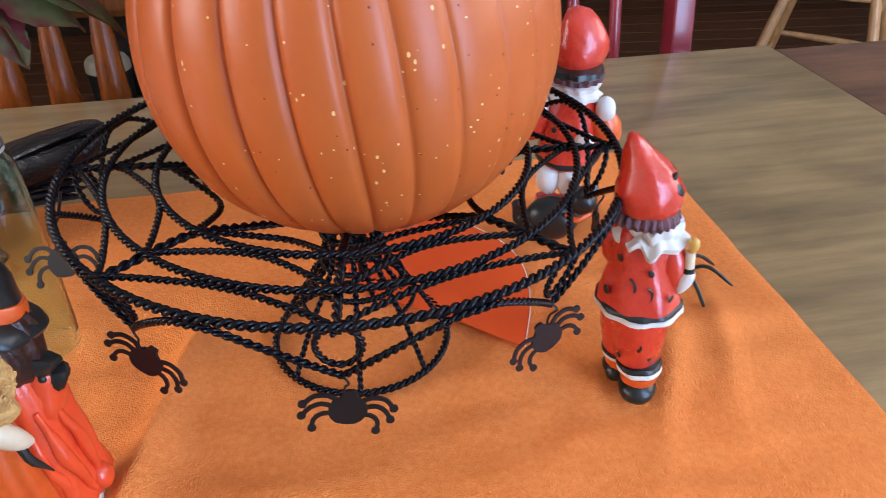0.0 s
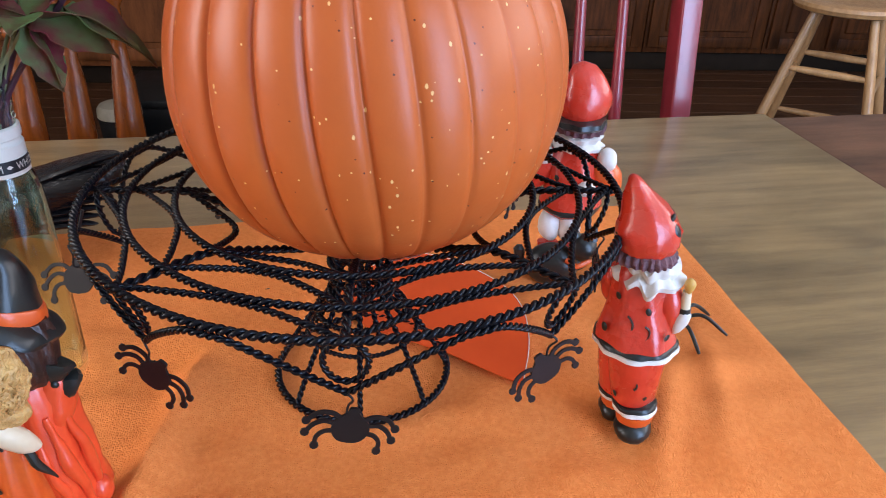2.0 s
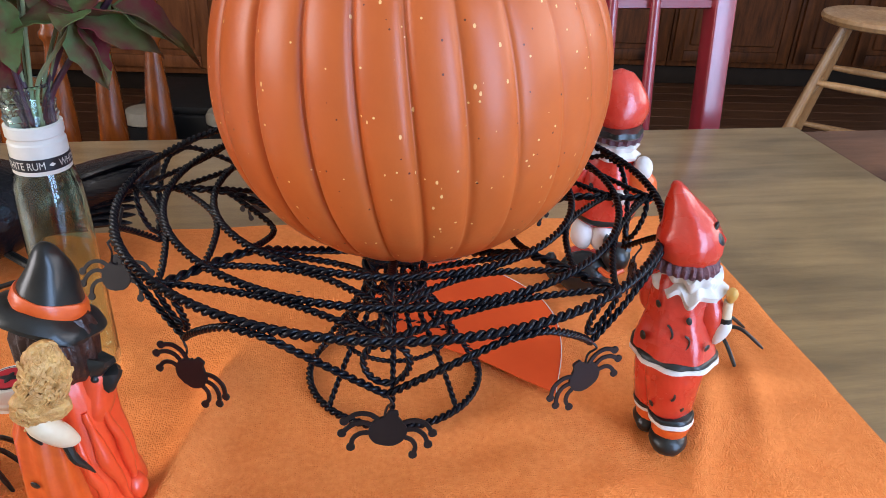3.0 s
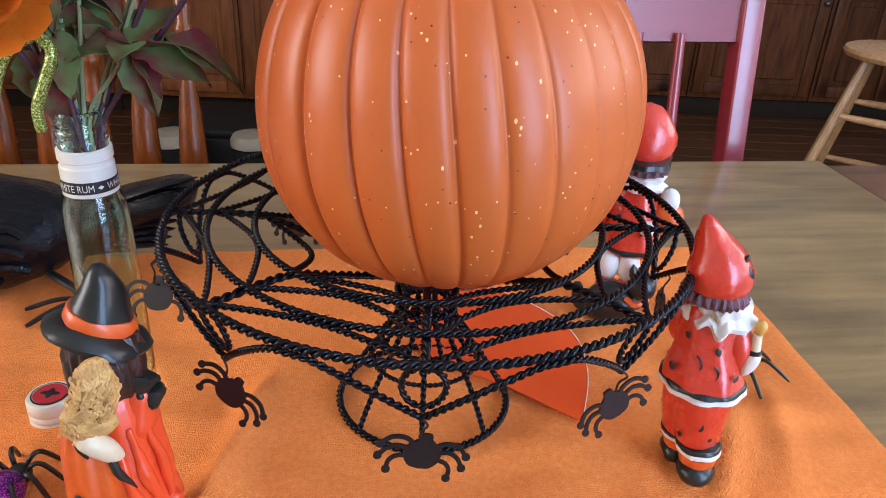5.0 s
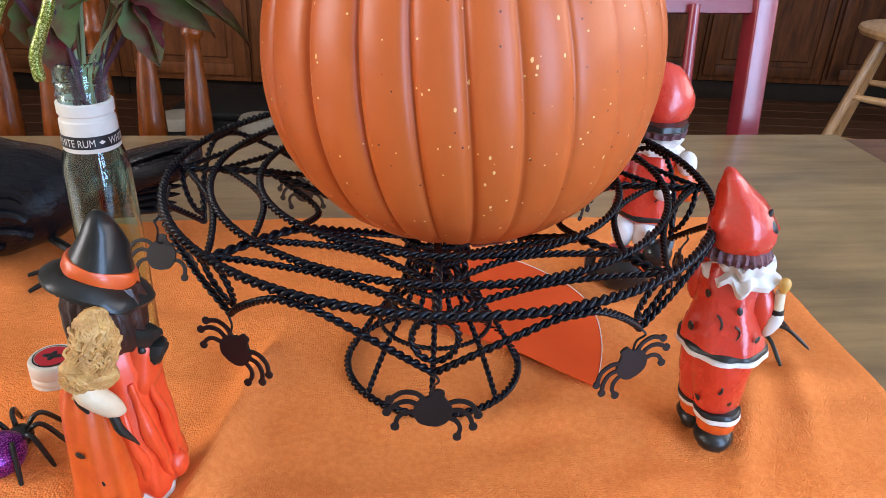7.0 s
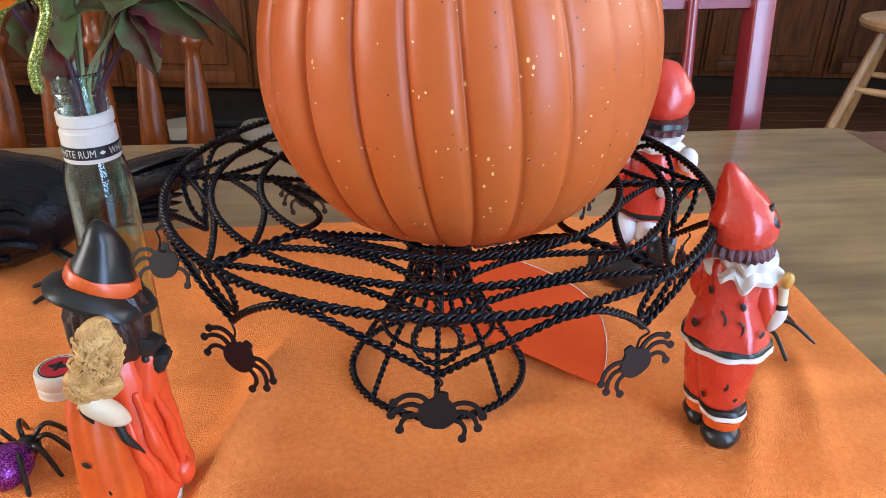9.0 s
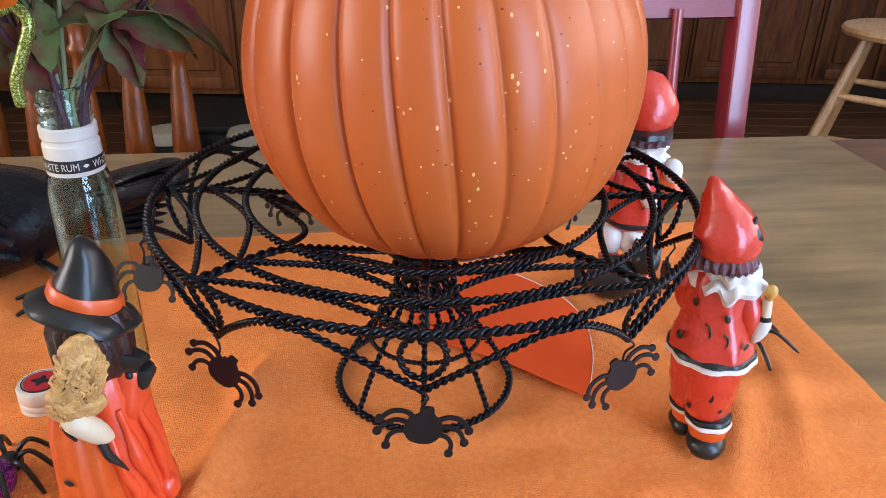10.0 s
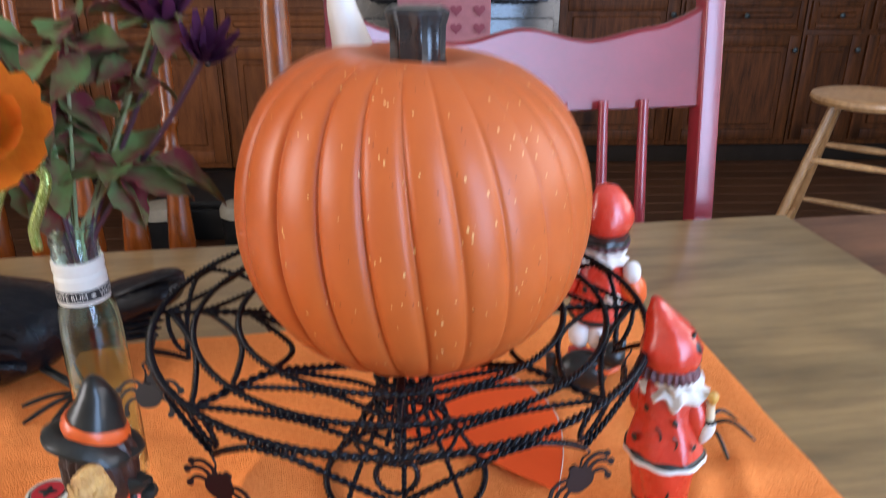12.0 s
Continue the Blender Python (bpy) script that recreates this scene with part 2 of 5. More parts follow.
# terry loops on the cloth, at the size of the loops
_n, _l = M["cloth"].node_tree.nodes, M["cloth"].node_tree.links
_v, _w, _a, _b = (_n.new("ShaderNode" + k) for k in ("TexVoronoi", "TexNoise", "Math", "Bump"))
_v.inputs["Scale"].default_value, _w.inputs["Scale"].default_value, _w.inputs["Detail"].default_value = 760, 330, 6
_l.new(_n["Texture Coordinate"].outputs["Object"], _v.inputs[0])
_l.new(_n["Texture Coordinate"].outputs["Object"], _w.inputs[0])
_a.operation = "SUBTRACT"
_l.new(_w.outputs[0], _a.inputs[0])
_l.new(_v.outputs["Distance"], _a.inputs[1])
_v.inputs["Randomness"].default_value = 0.65
_b.inputs["Strength"].default_value, _b.inputs["Distance"].default_value = 0.75, 0.0013
_l.new(_a.outputs[0], _b.inputs["Height"])
_l.new(_b.outputs[0], _n["Principled BSDF"].inputs["Normal"])

M["glass"] = bpy.data.materials.new("pale_green_bottle_glass")
M["glass"].use_nodes = True
_g = M["glass"].node_tree.nodes["Principled BSDF"]
_g.inputs["Transmission Weight"].default_value, _g.inputs["Roughness"].default_value = 1.0, 0.03
_g.inputs["Base Color"].default_value, _g.inputs["IOR"].default_value = (0.74, 0.93, 0.87, 1), 1.5

# ---- builders ----


def link_mesh(name, mesh, materials, parent=None, label=""):
    for m in materials if isinstance(materials, (list, tuple)) else [materials]:
        mesh.materials.append(m)
    ob = new(name, mesh)
    if parent:
        ob.parent = parent
    if label:
        ob["label"] = label
    return ob


def to_mesh(name, bm, smooth=True):
    me = bpy.data.meshes.new(name)
    bmesh.ops.recalc_face_normals(bm, faces=bm.faces[:])
    for f in bm.faces:
        f.smooth = smooth
    bm.to_mesh(me)
    bm.free()
    if smooth:
        me.set_sharp_from_angle(angle=radians(42))
    return me


def part(name, bm, material, parent, label="", smooth=True):
    return link_mesh(name, to_mesh(name, bm, smooth), material, parent, label)


def thing(name, where, label, category, group="", kind="", turn=0.0):
    ob = new(name)
    ob.empty_display_size = 0.02
    ob.matrix_world = pose(*where, 0, 0, turn)
    return tagged(ob, label, category, group, kind)


def box(bm, size, at=(0, 0, 0), bevel=0.002, m=None, mat_index=0, segments=2):
    """A box with rounded edges, its centre at `at`."""
    got = bmesh.ops.create_cube(bm, size=1.0)
    vs = got["verts"]
    bmesh.ops.scale(bm, vec=size, verts=vs)
    faces = {f for v in vs for f in v.link_faces}
    if bevel:
        es = list({e for v in vs for e in v.link_edges})
        got = bmesh.ops.bevel(bm, geom=es, offset=min(bevel, min(size) * 0.45), segments=segments, profile=0.5, affect="EDGES")
        vs = list({v for f in got["faces"] for v in f.verts} | {v for v in vs if v.is_valid})
        faces = {f for v in vs for f in v.link_faces}
    for f in faces:
        f.material_index = mat_index
    bmesh.ops.transform(bm, matrix=Matrix.Translation(at) @ (m or Matrix()), verts=vs)
    return vs


def lathe(bm, profile, n=24, m=None, mat_index=0, wave=None, cap=True):
    """Turn (r, z) points about the z axis. wave(angle, i) scales a radius."""
    rings = []
    for i, (r, z) in enumerate(profile):
        ring = []
        for k in range(n):
            a = 2 * math.pi * k / n
            s = wave(a, i) if wave else 1.0
            ring.append(bm.verts.new(Vector((r * s * math.cos(a), r * s * math.sin(a), z))))
        rings.append(ring)
    faces = []
    for p, q in zip(rings, rings[1:]):
        for k in range(n):
            faces.append(bm.faces.new((p[k], p[(k + 1) % n], q[(k + 1) % n], q[k])))
    if cap:
        faces.append(bm.faces.new(rings[0][::-1]))
        faces.append(bm.faces.new(rings[-1]))
    for f in faces:
        f.material_index = mat_index
    vs = [v for ring in rings for v in ring]
    if m is not None:
        bmesh.ops.transform(bm, matrix=m, verts=vs)
    return vs


def ball(bm, radii, at, mat_index=0, n=14, m=None):
    """An ellipsoid."""
    prof = [(math.sin(math.pi * i / n) or 1e-4, -math.cos(math.pi * i / n)) for i in range(n + 1)]
    prof[0], prof[-1] = (0.02, -1), (0.02, 1)
    return lathe(bm, prof, n + 4, Matrix.Translation(at) @ (m or Matrix()) @ Matrix.Diagonal((*radii, 1)), mat_index)


def smooth_path(points, steps=8, closed=False):
    """A Catmull-Rom curve through points."""
    p = [Vector(q) for q in points]
    out, n = [], len(p)
    for i in range(n if closed else n - 1):
        a = p[(i - 1) % n] if closed or i else p[0] * 2 - p[1]
        b, c = p[i], p[(i + 1) % n]
        d = p[(i + 2) % n] if closed or i + 2 < n else c * 2 - b
        for s in range(steps):
            t = s / steps
            out.append(0.5 * ((2 * b) + (c - a) * t + (2 * a - 5 * b + 4 * c - d) * t * t + (3 * b - a - 3 * c + d) * t ** 3))
    if not closed:
        out.append(p[-1])
    return out


def carry(points, closed=False):
    """Tangents and turning-free normals along a path, as arrays."""
    p = np.array([tuple(q) for q in points])
    t = (np.roll(p, -1, 0) - np.roll(p, 1, 0)) if closed else np.gradient(p, axis=0)
    t /= np.linalg.norm(t, axis=1)[:, None] + 1e-12
    u = np.cross(t[0], (0, 0, 1) if abs(t[0][2]) < 0.9 else (1, 0, 0))
    us = []
    for d in t:
        u = u - d * (u @ d)
        u = u / (np.linalg.norm(u) + 1e-12)
        us.append(u)
    us = np.array(us)
    return p, t, us, np.cross(t, us)


def tube(bm, points, radius, n=8, mat_index=0, flat=1.0, square=1.0):
    """A round bar along points; radius is one number or one for each point."""
    p, t, u, w = carry(points)
    rs = radius if isinstance(radius, (list, tuple)) else [radius] * len(p)
    rings = []
    for i in range(len(p)):
        rings.append([bm.verts.new(p[i] + rs[i] * (math.copysign(abs(math.cos(a)) ** square, math.cos(a)) * u[i] + flat * math.copysign(abs(math.sin(a)) ** square, math.sin(a)) * w[i])) for a in (2 * math.pi * k / n for k in range(n))])
    faces = [bm.faces.new((a[k], a[(k + 1) % n], b[(k + 1) % n], b[k])) for a, b in zip(rings, rings[1:]) for k in range(n)]
    faces += [bm.faces.new(rings[0][::-1]), bm.faces.new(rings[-1])]
    for f in faces:
        f.material_index = mat_index
    return [v for r in rings for v in r]


def rope_mesh(name, points, radius, pitch, closed=False, strands=2, sides=6, per=7):
    """A rope of twisted wires along a path."""
    p = np.array([tuple(q) for q in points])
    if closed:
        p = np.vstack([p, p[:1]])
    s = np.concatenate([[0], np.cumsum(np.linalg.norm(np.diff(p, axis=0), axis=1))])
    turns = max(1, round(s[-1] / pitch))
    count = turns * per + (0 if closed else 1)
    at = np.linspace(0, s[-1], count, endpoint=not closed)
    p = np.stack([np.interp(at, s, p[:, k]) for k in range(3)], 1)
    p, t, u, w = carry(p, closed)
    verts, faces = [], []
    gap = 0.0
    if closed:
        v = u[0]
        gap = math.atan2(u[-1] @ w[0], u[-1] @ u[0])
    wire, off = radius * 0.56, radius * 0.5
    for k in range(strands):
        base = len(verts)
        ph = -2 * math.pi * (np.arange(count) / per + k / strands) - gap * np.arange(count) / count
        c, q = np.cos(ph)[:, None], np.sin(ph)[:, None]
        out = c * u + q * w
        side = -q * u + c * w
        mid = p + off * out
        lean = t * 1.0 - side * (2 * math.pi * off / pitch)
        lean /= np.linalg.norm(lean, axis=1)[:, None]
        cross = np.cross(lean, out)
        for a in range(sides):
            b = 2 * math.pi * a / sides
            verts.append(mid + wire * (math.cos(b) * out + math.sin(b) * cross))
        ring = np.stack(verts[-sides:], 1).reshape(-1, 3)
        del verts[-sides:]
        start = sum(len(x) for x in verts)
        verts.append(ring)
        for i in range(count if closed else count - 1):
            j = (i + 1) % count
            for a in range(sides):
                b = (a + 1) % sides
                faces.append((start + i * sides + a, start + i * sides + b, start + j * sides + b, start + j * sides + a))
        if not closed:
            faces.append(tuple(start + a for a in range(sides))[::-1])
            faces.append(tuple(start + (count - 1) * sides + a for a in range(sides)))
    me = bpy.data.meshes.new(name)
    me.from_pydata(np.vstack(verts).tolist(), [], faces)
    me.shade_smooth()
    return me


def thicken(bm, by):
    """Give a sheet a second face, moved by a vector, and sides."""
    got = bmesh.ops.extrude_face_region(bm, geom=bm.faces[:])
    bmesh.ops.translate(bm, vec=by, verts=[v for v in got["geom"] if isinstance(v, bmesh.types.BMVert)])


T = 0.76            # the table's top
C = T + 0.0065       # the cloth's face

# ---- room ----
RX0, RX1, RY0, RY1, RZ = -2.6, 2.6, -1.5, 3.95, 2.5


def wall_with_hole(name, a, b, hole, label):
    """A wall 0.12 thick from a to b (plan), with one window hole (s0, s1, z0, z1) or none."""
    a, b = Vector((*a, 0)), Vector((*b, 0))
    d = (b - a).normalized()
    length = (b - a).length
    bm = bmesh.new()
    m = Matrix.Translation(a) @ Matrix(((d.x, -d.y, 0, 0), (d.y, d.x, 0, 0), (0, 0, 1, 0), (0, 0, 0, 1)))

    def slab(s0, s1, z0, z1):
        vs = box(bm, (s1 - s0, 0.12, z1 - z0), ((s0 + s1) / 2, -0.06, (z0 + z1) / 2), 0)
        bmesh.ops.transform(bm, matrix=m, verts=vs)

    if hole:
        s0, s1, z0, z1 = hole
        slab(0, s0, 0, RZ)
        slab(s1, length, 0, RZ)
        slab(s0, s1, 0, z0)
        slab(s0, s1, z1, RZ)
    else:
        slab(0, length, 0, RZ)
    ob = part(name, bm, M["wall"], None, smooth=False)
    return tagged(ob, label, "wall", kind="structure")


wall_with_hole("wall_south", (RX0, RY0), (RX1, RY0), (3.5, 4.7, 0.5, 2.3), "cream painted wall with a window opening behind the table")
wall_with_hole("wall_east", (RX1, RY0), (RX1, RY1), (0.5, 2.7, 1.1, 2.4), "cream painted wall with a window opening")
wall_with_hole("wall_north", (RX1, RY1), (RX0, RY1), None, "cream painted wall behind the kitchen cabinets")
wall_with_hole("wall_west", (RX0, RY1), (RX0, RY0), (3.75, 5.35, 1.1, 2.4), "cream painted wall with a window opening")
bm = bmesh.new()
box(bm, (RX1 - RX0 + 0.24, RY1 - RY0 + 0.24, 0.1), ((RX0 + RX1) / 2, (RY0 + RY1) / 2, RZ + 0.05), 0)
tagged(part("ceiling", bm, M["ceiling"], None, smooth=False), "plain white painted ceiling", "ceiling", kind="structure")
bm = bmesh.new()
box(bm, (RX1 - RX0 + 0.24, RY1 - RY0 + 0.24, 0.1), ((RX0 + RX1) / 2, (RY0 + RY1) / 2, -0.072), 0)
floor = tagged(part("floor", bm, M["floor"], None, smooth=False), "worn brown floorboards with narrow joints", "floor", kind="structure")

# ---- cabinets ----


def cabinet(width, label, m, height=0.86, depth=0.55, doors=1, drawer=True):
    """A base cabinet with framed doors; its front's foot at the origin, facing -y."""
    c = thing("base_cabinet", (0, 0, 0), label, "cabinet", "base cabinets along the kitchen wall")
    bm = bmesh.new()
    box(bm, (width, depth, height - 0.1), (0, depth / 2 + 0.02, 0.1 + (height - 0.1) / 2), 0.003)
    part("body", bm, m, c)
    bm = bmesh.new()
    box(bm, (width, depth - 0.06, 0.099), (0, depth / 2 + 0.06, 0.0495), 0.002)
    part("toe_kick", bm, M["baseboard"], c, "dark recessed toe kick")
    top = height - 0.03
    w = width / doors
    for k in range(doors):
        x = -width / 2 + w * (k + 0.5)
        z0, z1 = 0.13, top - (0.17 if drawer else 0)
        door = framed_panel("door", w - 0.03, z1 - z0, c, (x, 0, (z0 + z1) / 2), m)
        knob(door, (w / 2 - 0.045, -0.022, (z1 - z0) / 2 - 0.07))
        if drawer:
            d = framed_panel("drawer", w - 0.03, 0.135, c, (x, 0, top - 0.075), m, 0.028)
            knob(d, (0, -0.022, 0))
    return c


def framed_panel(name, w, h, parent, at, m, rail=0.055):
    bm = bmesh.new()
    box(bm, (w - 2 * rail + 0.01, 0.008, h - 2 * rail + 0.01), (0, 0.0135, 0), 0)
    box(bm, (w - 2 * rail - 0.05, 0.014, h - 2 * rail - 0.05), (0, 0.008, 0), 0.0065, segments=1)
    ob = part(name, bm, m, parent)
    ob.location = at
    for sx in (-1, 1):
        bm = bmesh.new()
        box(bm, (rail, 0.02, h), (sx * (w - rail) / 2, 0.008, 0), 0.004)
        part("stile", bm, m, ob)
    for sz in (-1, 1):
        bm = bmesh.new()
        box(bm, (w - 2 * rail - 0.002, 0.019, rail), (0, 0.008, sz * (h - rail) / 2), 0.004)
        part("rail", bm, m, ob)
    return ob


def knob(parent, at):
    bm = bmesh.new()
    lathe(bm, [(0.006, 0), (0.005, 0.01), (0.013, 0.014), (0.014, 0.02), (0.008, 0.026), (0.001, 0.027)], 14, pose(*at, 90, 0, 0) @ pose(0, 0, -0.012))
    part("knob", bm, M["steel"], parent, "small dark metal knob")


LEFT_Y, RIGHT_Y = 3.0, 3.36
for k, x in enumerate((-2.05, -1.45, -0.85)):
    c = cabinet(0.596, "knotty pine base cabinet with a raised panel door", M["lit_cabinet"])
    c.location = (x + 0.28, LEFT_Y, 0)
for k, x in enumerate((0.985, 1.615, 2.245)):
    c = cabinet(0.626, "dark knotty pine base cabinet beside the oven", M["cabinet"], doors=2 if k == 2 else 1, drawer=k != 0)
    c.matrix_world = pose(x, RIGHT_Y, 0)
for a, b, y in ((-2.59, -0.28, LEFT_Y), (0.66, 2.59, RIGHT_Y)):
    bm = bmesh.new()
    box(bm, (b - a, 0.6, 0.035), ((a + b) / 2, y + 0.29, 0.878), 0.006)
    tagged(part("worktop", bm, M["leaf_board"], None), "brown wooden worktop on the base cabinets", "worktop")
bm = bmesh.new()
box(bm, (1.9, 0.014, 0.09), (1.62, RIGHT_Y + 0.06, 0.046), 0.003)
tagged(part("baseboard", bm, M["baseboard"], None), "dark brown-grey skirting along the cabinet foot", "baseboard", kind="structure")

oven = thing("oven", (0.19, LEFT_Y - 0.02, 0), "black enamel oven with a towel over its door bar", "oven")
bm = bmesh.new()
box(bm, (0.9, 0.6, 0.895), (0, 0.33, 0.4475), 0.008)
part("body", bm, M["black"], oven)
bm = bmesh.new()
box(bm, (0.84, 0.03, 0.56), (0, 0.02, 0.5), 0.008)
door = part("door", bm, M["black"], oven)
bm = bmesh.new()
tube(bm, [(-0.38, -0.03, 0.86), (0.38, -0.03, 0.86)], 0.009, 12)
for s in (-0.36, 0.36):
    tube(bm, [(s, -0.03, 0.86), (s, 0.05, 0.86)], 0.006, 8)
part("handle", bm, M["black"], oven, "round black door bar")

towel = thing("hanging_towel", (0.125, LEFT_Y - 0.055, 0.869), "pink cotton towel printed with rows of hearts", "towel")
bm = bmesh.new()
rows, cols = 22, 14
grid = {}
for i in range(rows + 1):
    for j in range(cols + 1):
        s = i / rows
        x = (j / cols - 0.5) * 0.4
        z = -0.02 - 0.22 * s
        y = -0.008 - 0.006 * math.sin(j * 0.9) * s
        grid[i, j] = bm.verts.new((x, y, z + 0.02))
for i in range(rows):
    for j in range(cols):
        bm.faces.new((grid[i, j], grid[i, j + 1], grid[i + 1, j + 1], grid[i + 1, j]))
thicken(bm, (0, 0.003, 0))
part("fabric", bm, M["hearts"], towel)
for i in range(3):
    for j in range(4):
        bm = bmesh.new()
        pts = []
        for k in range(20):
            a = 2 * math.pi * k / 20
            pts.append(bm.verts.new((0.0016 * 16 * math.sin(a) ** 3, 0, 0.0016 * (13 * math.cos(a) - 5 * math.cos(2 * a) - 2 * math.cos(3 * a) - math.cos(4 * a)))))
        f = bm.faces.new(pts)
        thicken(bm, (0, 0.001, 0))
        h = part("printed_heart", bm, M["heart"], towel)
        h.location = (-0.15 + 0.1 * j, -0.0205, -0.05 - 0.075 * i)

# a black bin with a pale lid, far behind the spindle-back chair
bin_ = thing("waste_bin", (-0.955, 2.25, 0), "low black bin with a pale domed lid", "bin", "pale-lidded bins behind the chair")
bm = bmesh.new()
lathe(bm, [(0.06, 0), (0.068, 0.008), (0.075, 0.13), (0.077, 0.14), (0.07, 0.14)], 28)
part("body", bm, M["dull_black"], bin_)
bm = bmesh.new()
lathe(bm, [(0.07, 0.141), (0.077, 0.145), (0.076, 0.17), (0.066, 0.186), (0.035, 0.194), (0.005, 0.195)], 28)
part("lid", bm, M["lid"], bin_, "dull cream domed lid")
copy_thing(bin_, pose(-0.665, 2.26, 0))
# low black box added to stand in for an unidentified dark area
mat_box = thing("storage_box", (-0.62, 2.55, 0), "flat black box on the floor", "box")
bm = bmesh.new()
box(bm, (0.8, 0.4, 0.13), (0, 0, 0.065), 0.01)
part("body", bm, M["dull_black"], mat_box)
bm = bmesh.new()
box(bm, (0.82, 0.4, 0.03), (0, 0.01, 0.146), 0.008)
part("lid", bm, M["dull_black"], mat_box)

# ---- table ----
TURN = 7.0
FRAME = pose(0.52, 0.548, 0, 0, 0, TURN)   # the table's far end corner; u along its length, v away


def at_table(u, v, z=0.0, turn=0.0):
    return FRAME @ pose(u, v, z, 0, 0, turn)


table = thing("dining_table", (0, 0, 0), "worn pale pine dining table with a darker end leaf", "table")
table.matrix_world = at_table(-0.8, -0.47)
L, W = 1.6, 0.94
bm = bmesh.new()
box(bm, (L, W, 0.032), (0, 0, T - 0.016), 0.005, segments=3)
part("tabletop", bm, M["table"], table)
bm = bmesh.new()
box(bm, (0.5, W, 0.026), (L / 2 + 0.004 + 0.25, 0, T - 0.019), 0.007, segments=3)
part("end_leaf", bm, M["leaf_board"], table, "brown stained end leaf")
for sx in (-1, 1):
    bm = bmesh.new()
    box(bm, (0.024, W - 0.24, 0.09), (sx * (L / 2 - 0.1), 0, T - 0.077), 0.003)
    part("apron", bm, M["table"], table)
    for sy in (-1, 1):
        bm = bmesh.new()
        lathe(bm, [(0.03, 0), (0.033, 0.02), (0.024, 0.06), (0.036, 0.3), (0.04, 0.45), (0.03, 0.56), (0.04, 0.6), (0.042, T - 0.033)], 20, Matrix.Translation((sx * (L / 2 - 0.1), sy * (W / 2 - 0.09), 0)))
        part("leg", bm, M["table"], table)
for sy in (-1, 1):
    bm = bmesh.new()
    box(bm, (L - 0.28, 0.024, 0.09), (0, sy * (W / 2 - 0.09), T - 0.077), 0.003)
    part("apron", bm, M["table"], table)

# ---- chairs ----


def red_chair():
    c = thing("dining_chair", (0, 0, 0), "red painted wooden chair with a wavy crest rail", "chair")
    half = 0.262

    def lean(z):                      # the back reclines
        return 0.0 + (z - 0.72) * 0.16

    for s in (-1, 1):
        bm = bmesh.new()
        path = [(s * half, lean(z) - (0.0 if z > 0.45 else 0), z) for z in (0.0, 0.3, 0.45, 0.7, 0.9, 1.05, 1.1)]
        path[0] = (s * half, 0.02, 0)
        tube(bm, path, [0.016, 0.018, 0.019, 0.019, 0.019, 0.018, 0.014], 24, flat=0.8, square=0.18)
        part("back_post", bm, M["red_chair"], c)
    bm = bmesh.new()
    n = 40
    cols = []
    for i in range(n + 1):
        x = (i / n * 2 - 1) * (half - 0.012)
        a = abs(x) / (half - 0.012)
        top = 0.997 - 0.017 * math.sin(math.pi * min(a / 0.75, 1)) ** 2 + 0.03 * max(0, (a - 0.72) / 0.28) ** 1.5
        low = 0.881 + 0.008 * a * a
        bow = 0.03 * (1 - a * a)
        prof = []
        for y, z in ((-0.009, low + 0.003), (-0.009, (low + top) / 2), (-0.009, top - 0.004), (-0.004, top), (0.004, top), (0.009, top - 0.004), (0.009, low + 0.003), (0.003, low), (-0.003, low)):
            prof.append(bm.verts.new((x, lean(z) + bow + y, z)))
        cols.append(prof)
    for p, q in zip(cols, cols[1:]):
        for k in range(len(p)):
            j = (k + 1) % len(p)
            bm.faces.new((p[k], p[j], q[j], q[k]))
    bm.faces.new(cols[0])
    bm.faces.new(cols[-1][::-1])
    part("crest_rail", bm, M["red_chair"], c)
    for x in (-0.17, -0.11, -0.05, 0.05, 0.11, 0.17):
        bm = bmesh.new()
        tube(bm, [(x, lean(z), z) for z in (0.455, 0.6, 0.75, 0.9)], [0.007, 0.009, 0.0085, 0.007], 10)
        part("spindle", bm, M["red_chair"], c)
    seat_and_legs(c, half, M["red_chair"], 0.455, -0.04)
    return c


def seat_and_legs(c, half, m, z, back):
    bm = bmesh.new()
    box(bm, (2 * half + 0.03, 0.42, 0.035), (0, -0.19, z - 0.017), 0.014, segments=3)
    part("seat", bm, m, c)
    for s in (-1, 1):
        bm = bmesh.new()
        tube(bm, [(s * (half - 0.02), -0.36, 0), (s * (half - 0.03), -0.35, 0.2), (s * (half - 0.04), -0.34, z - 0.03)], [0.014, 0.019, 0.016], 10)
        part("leg", bm, m, c)
    for y in (-0.355,):
        bm = bmesh.new()
        tube(bm, [(-half + 0.03, y, 0.2), (half - 0.03, y, 0.2)], 0.009, 8)
        part("stretcher", bm, m, c)


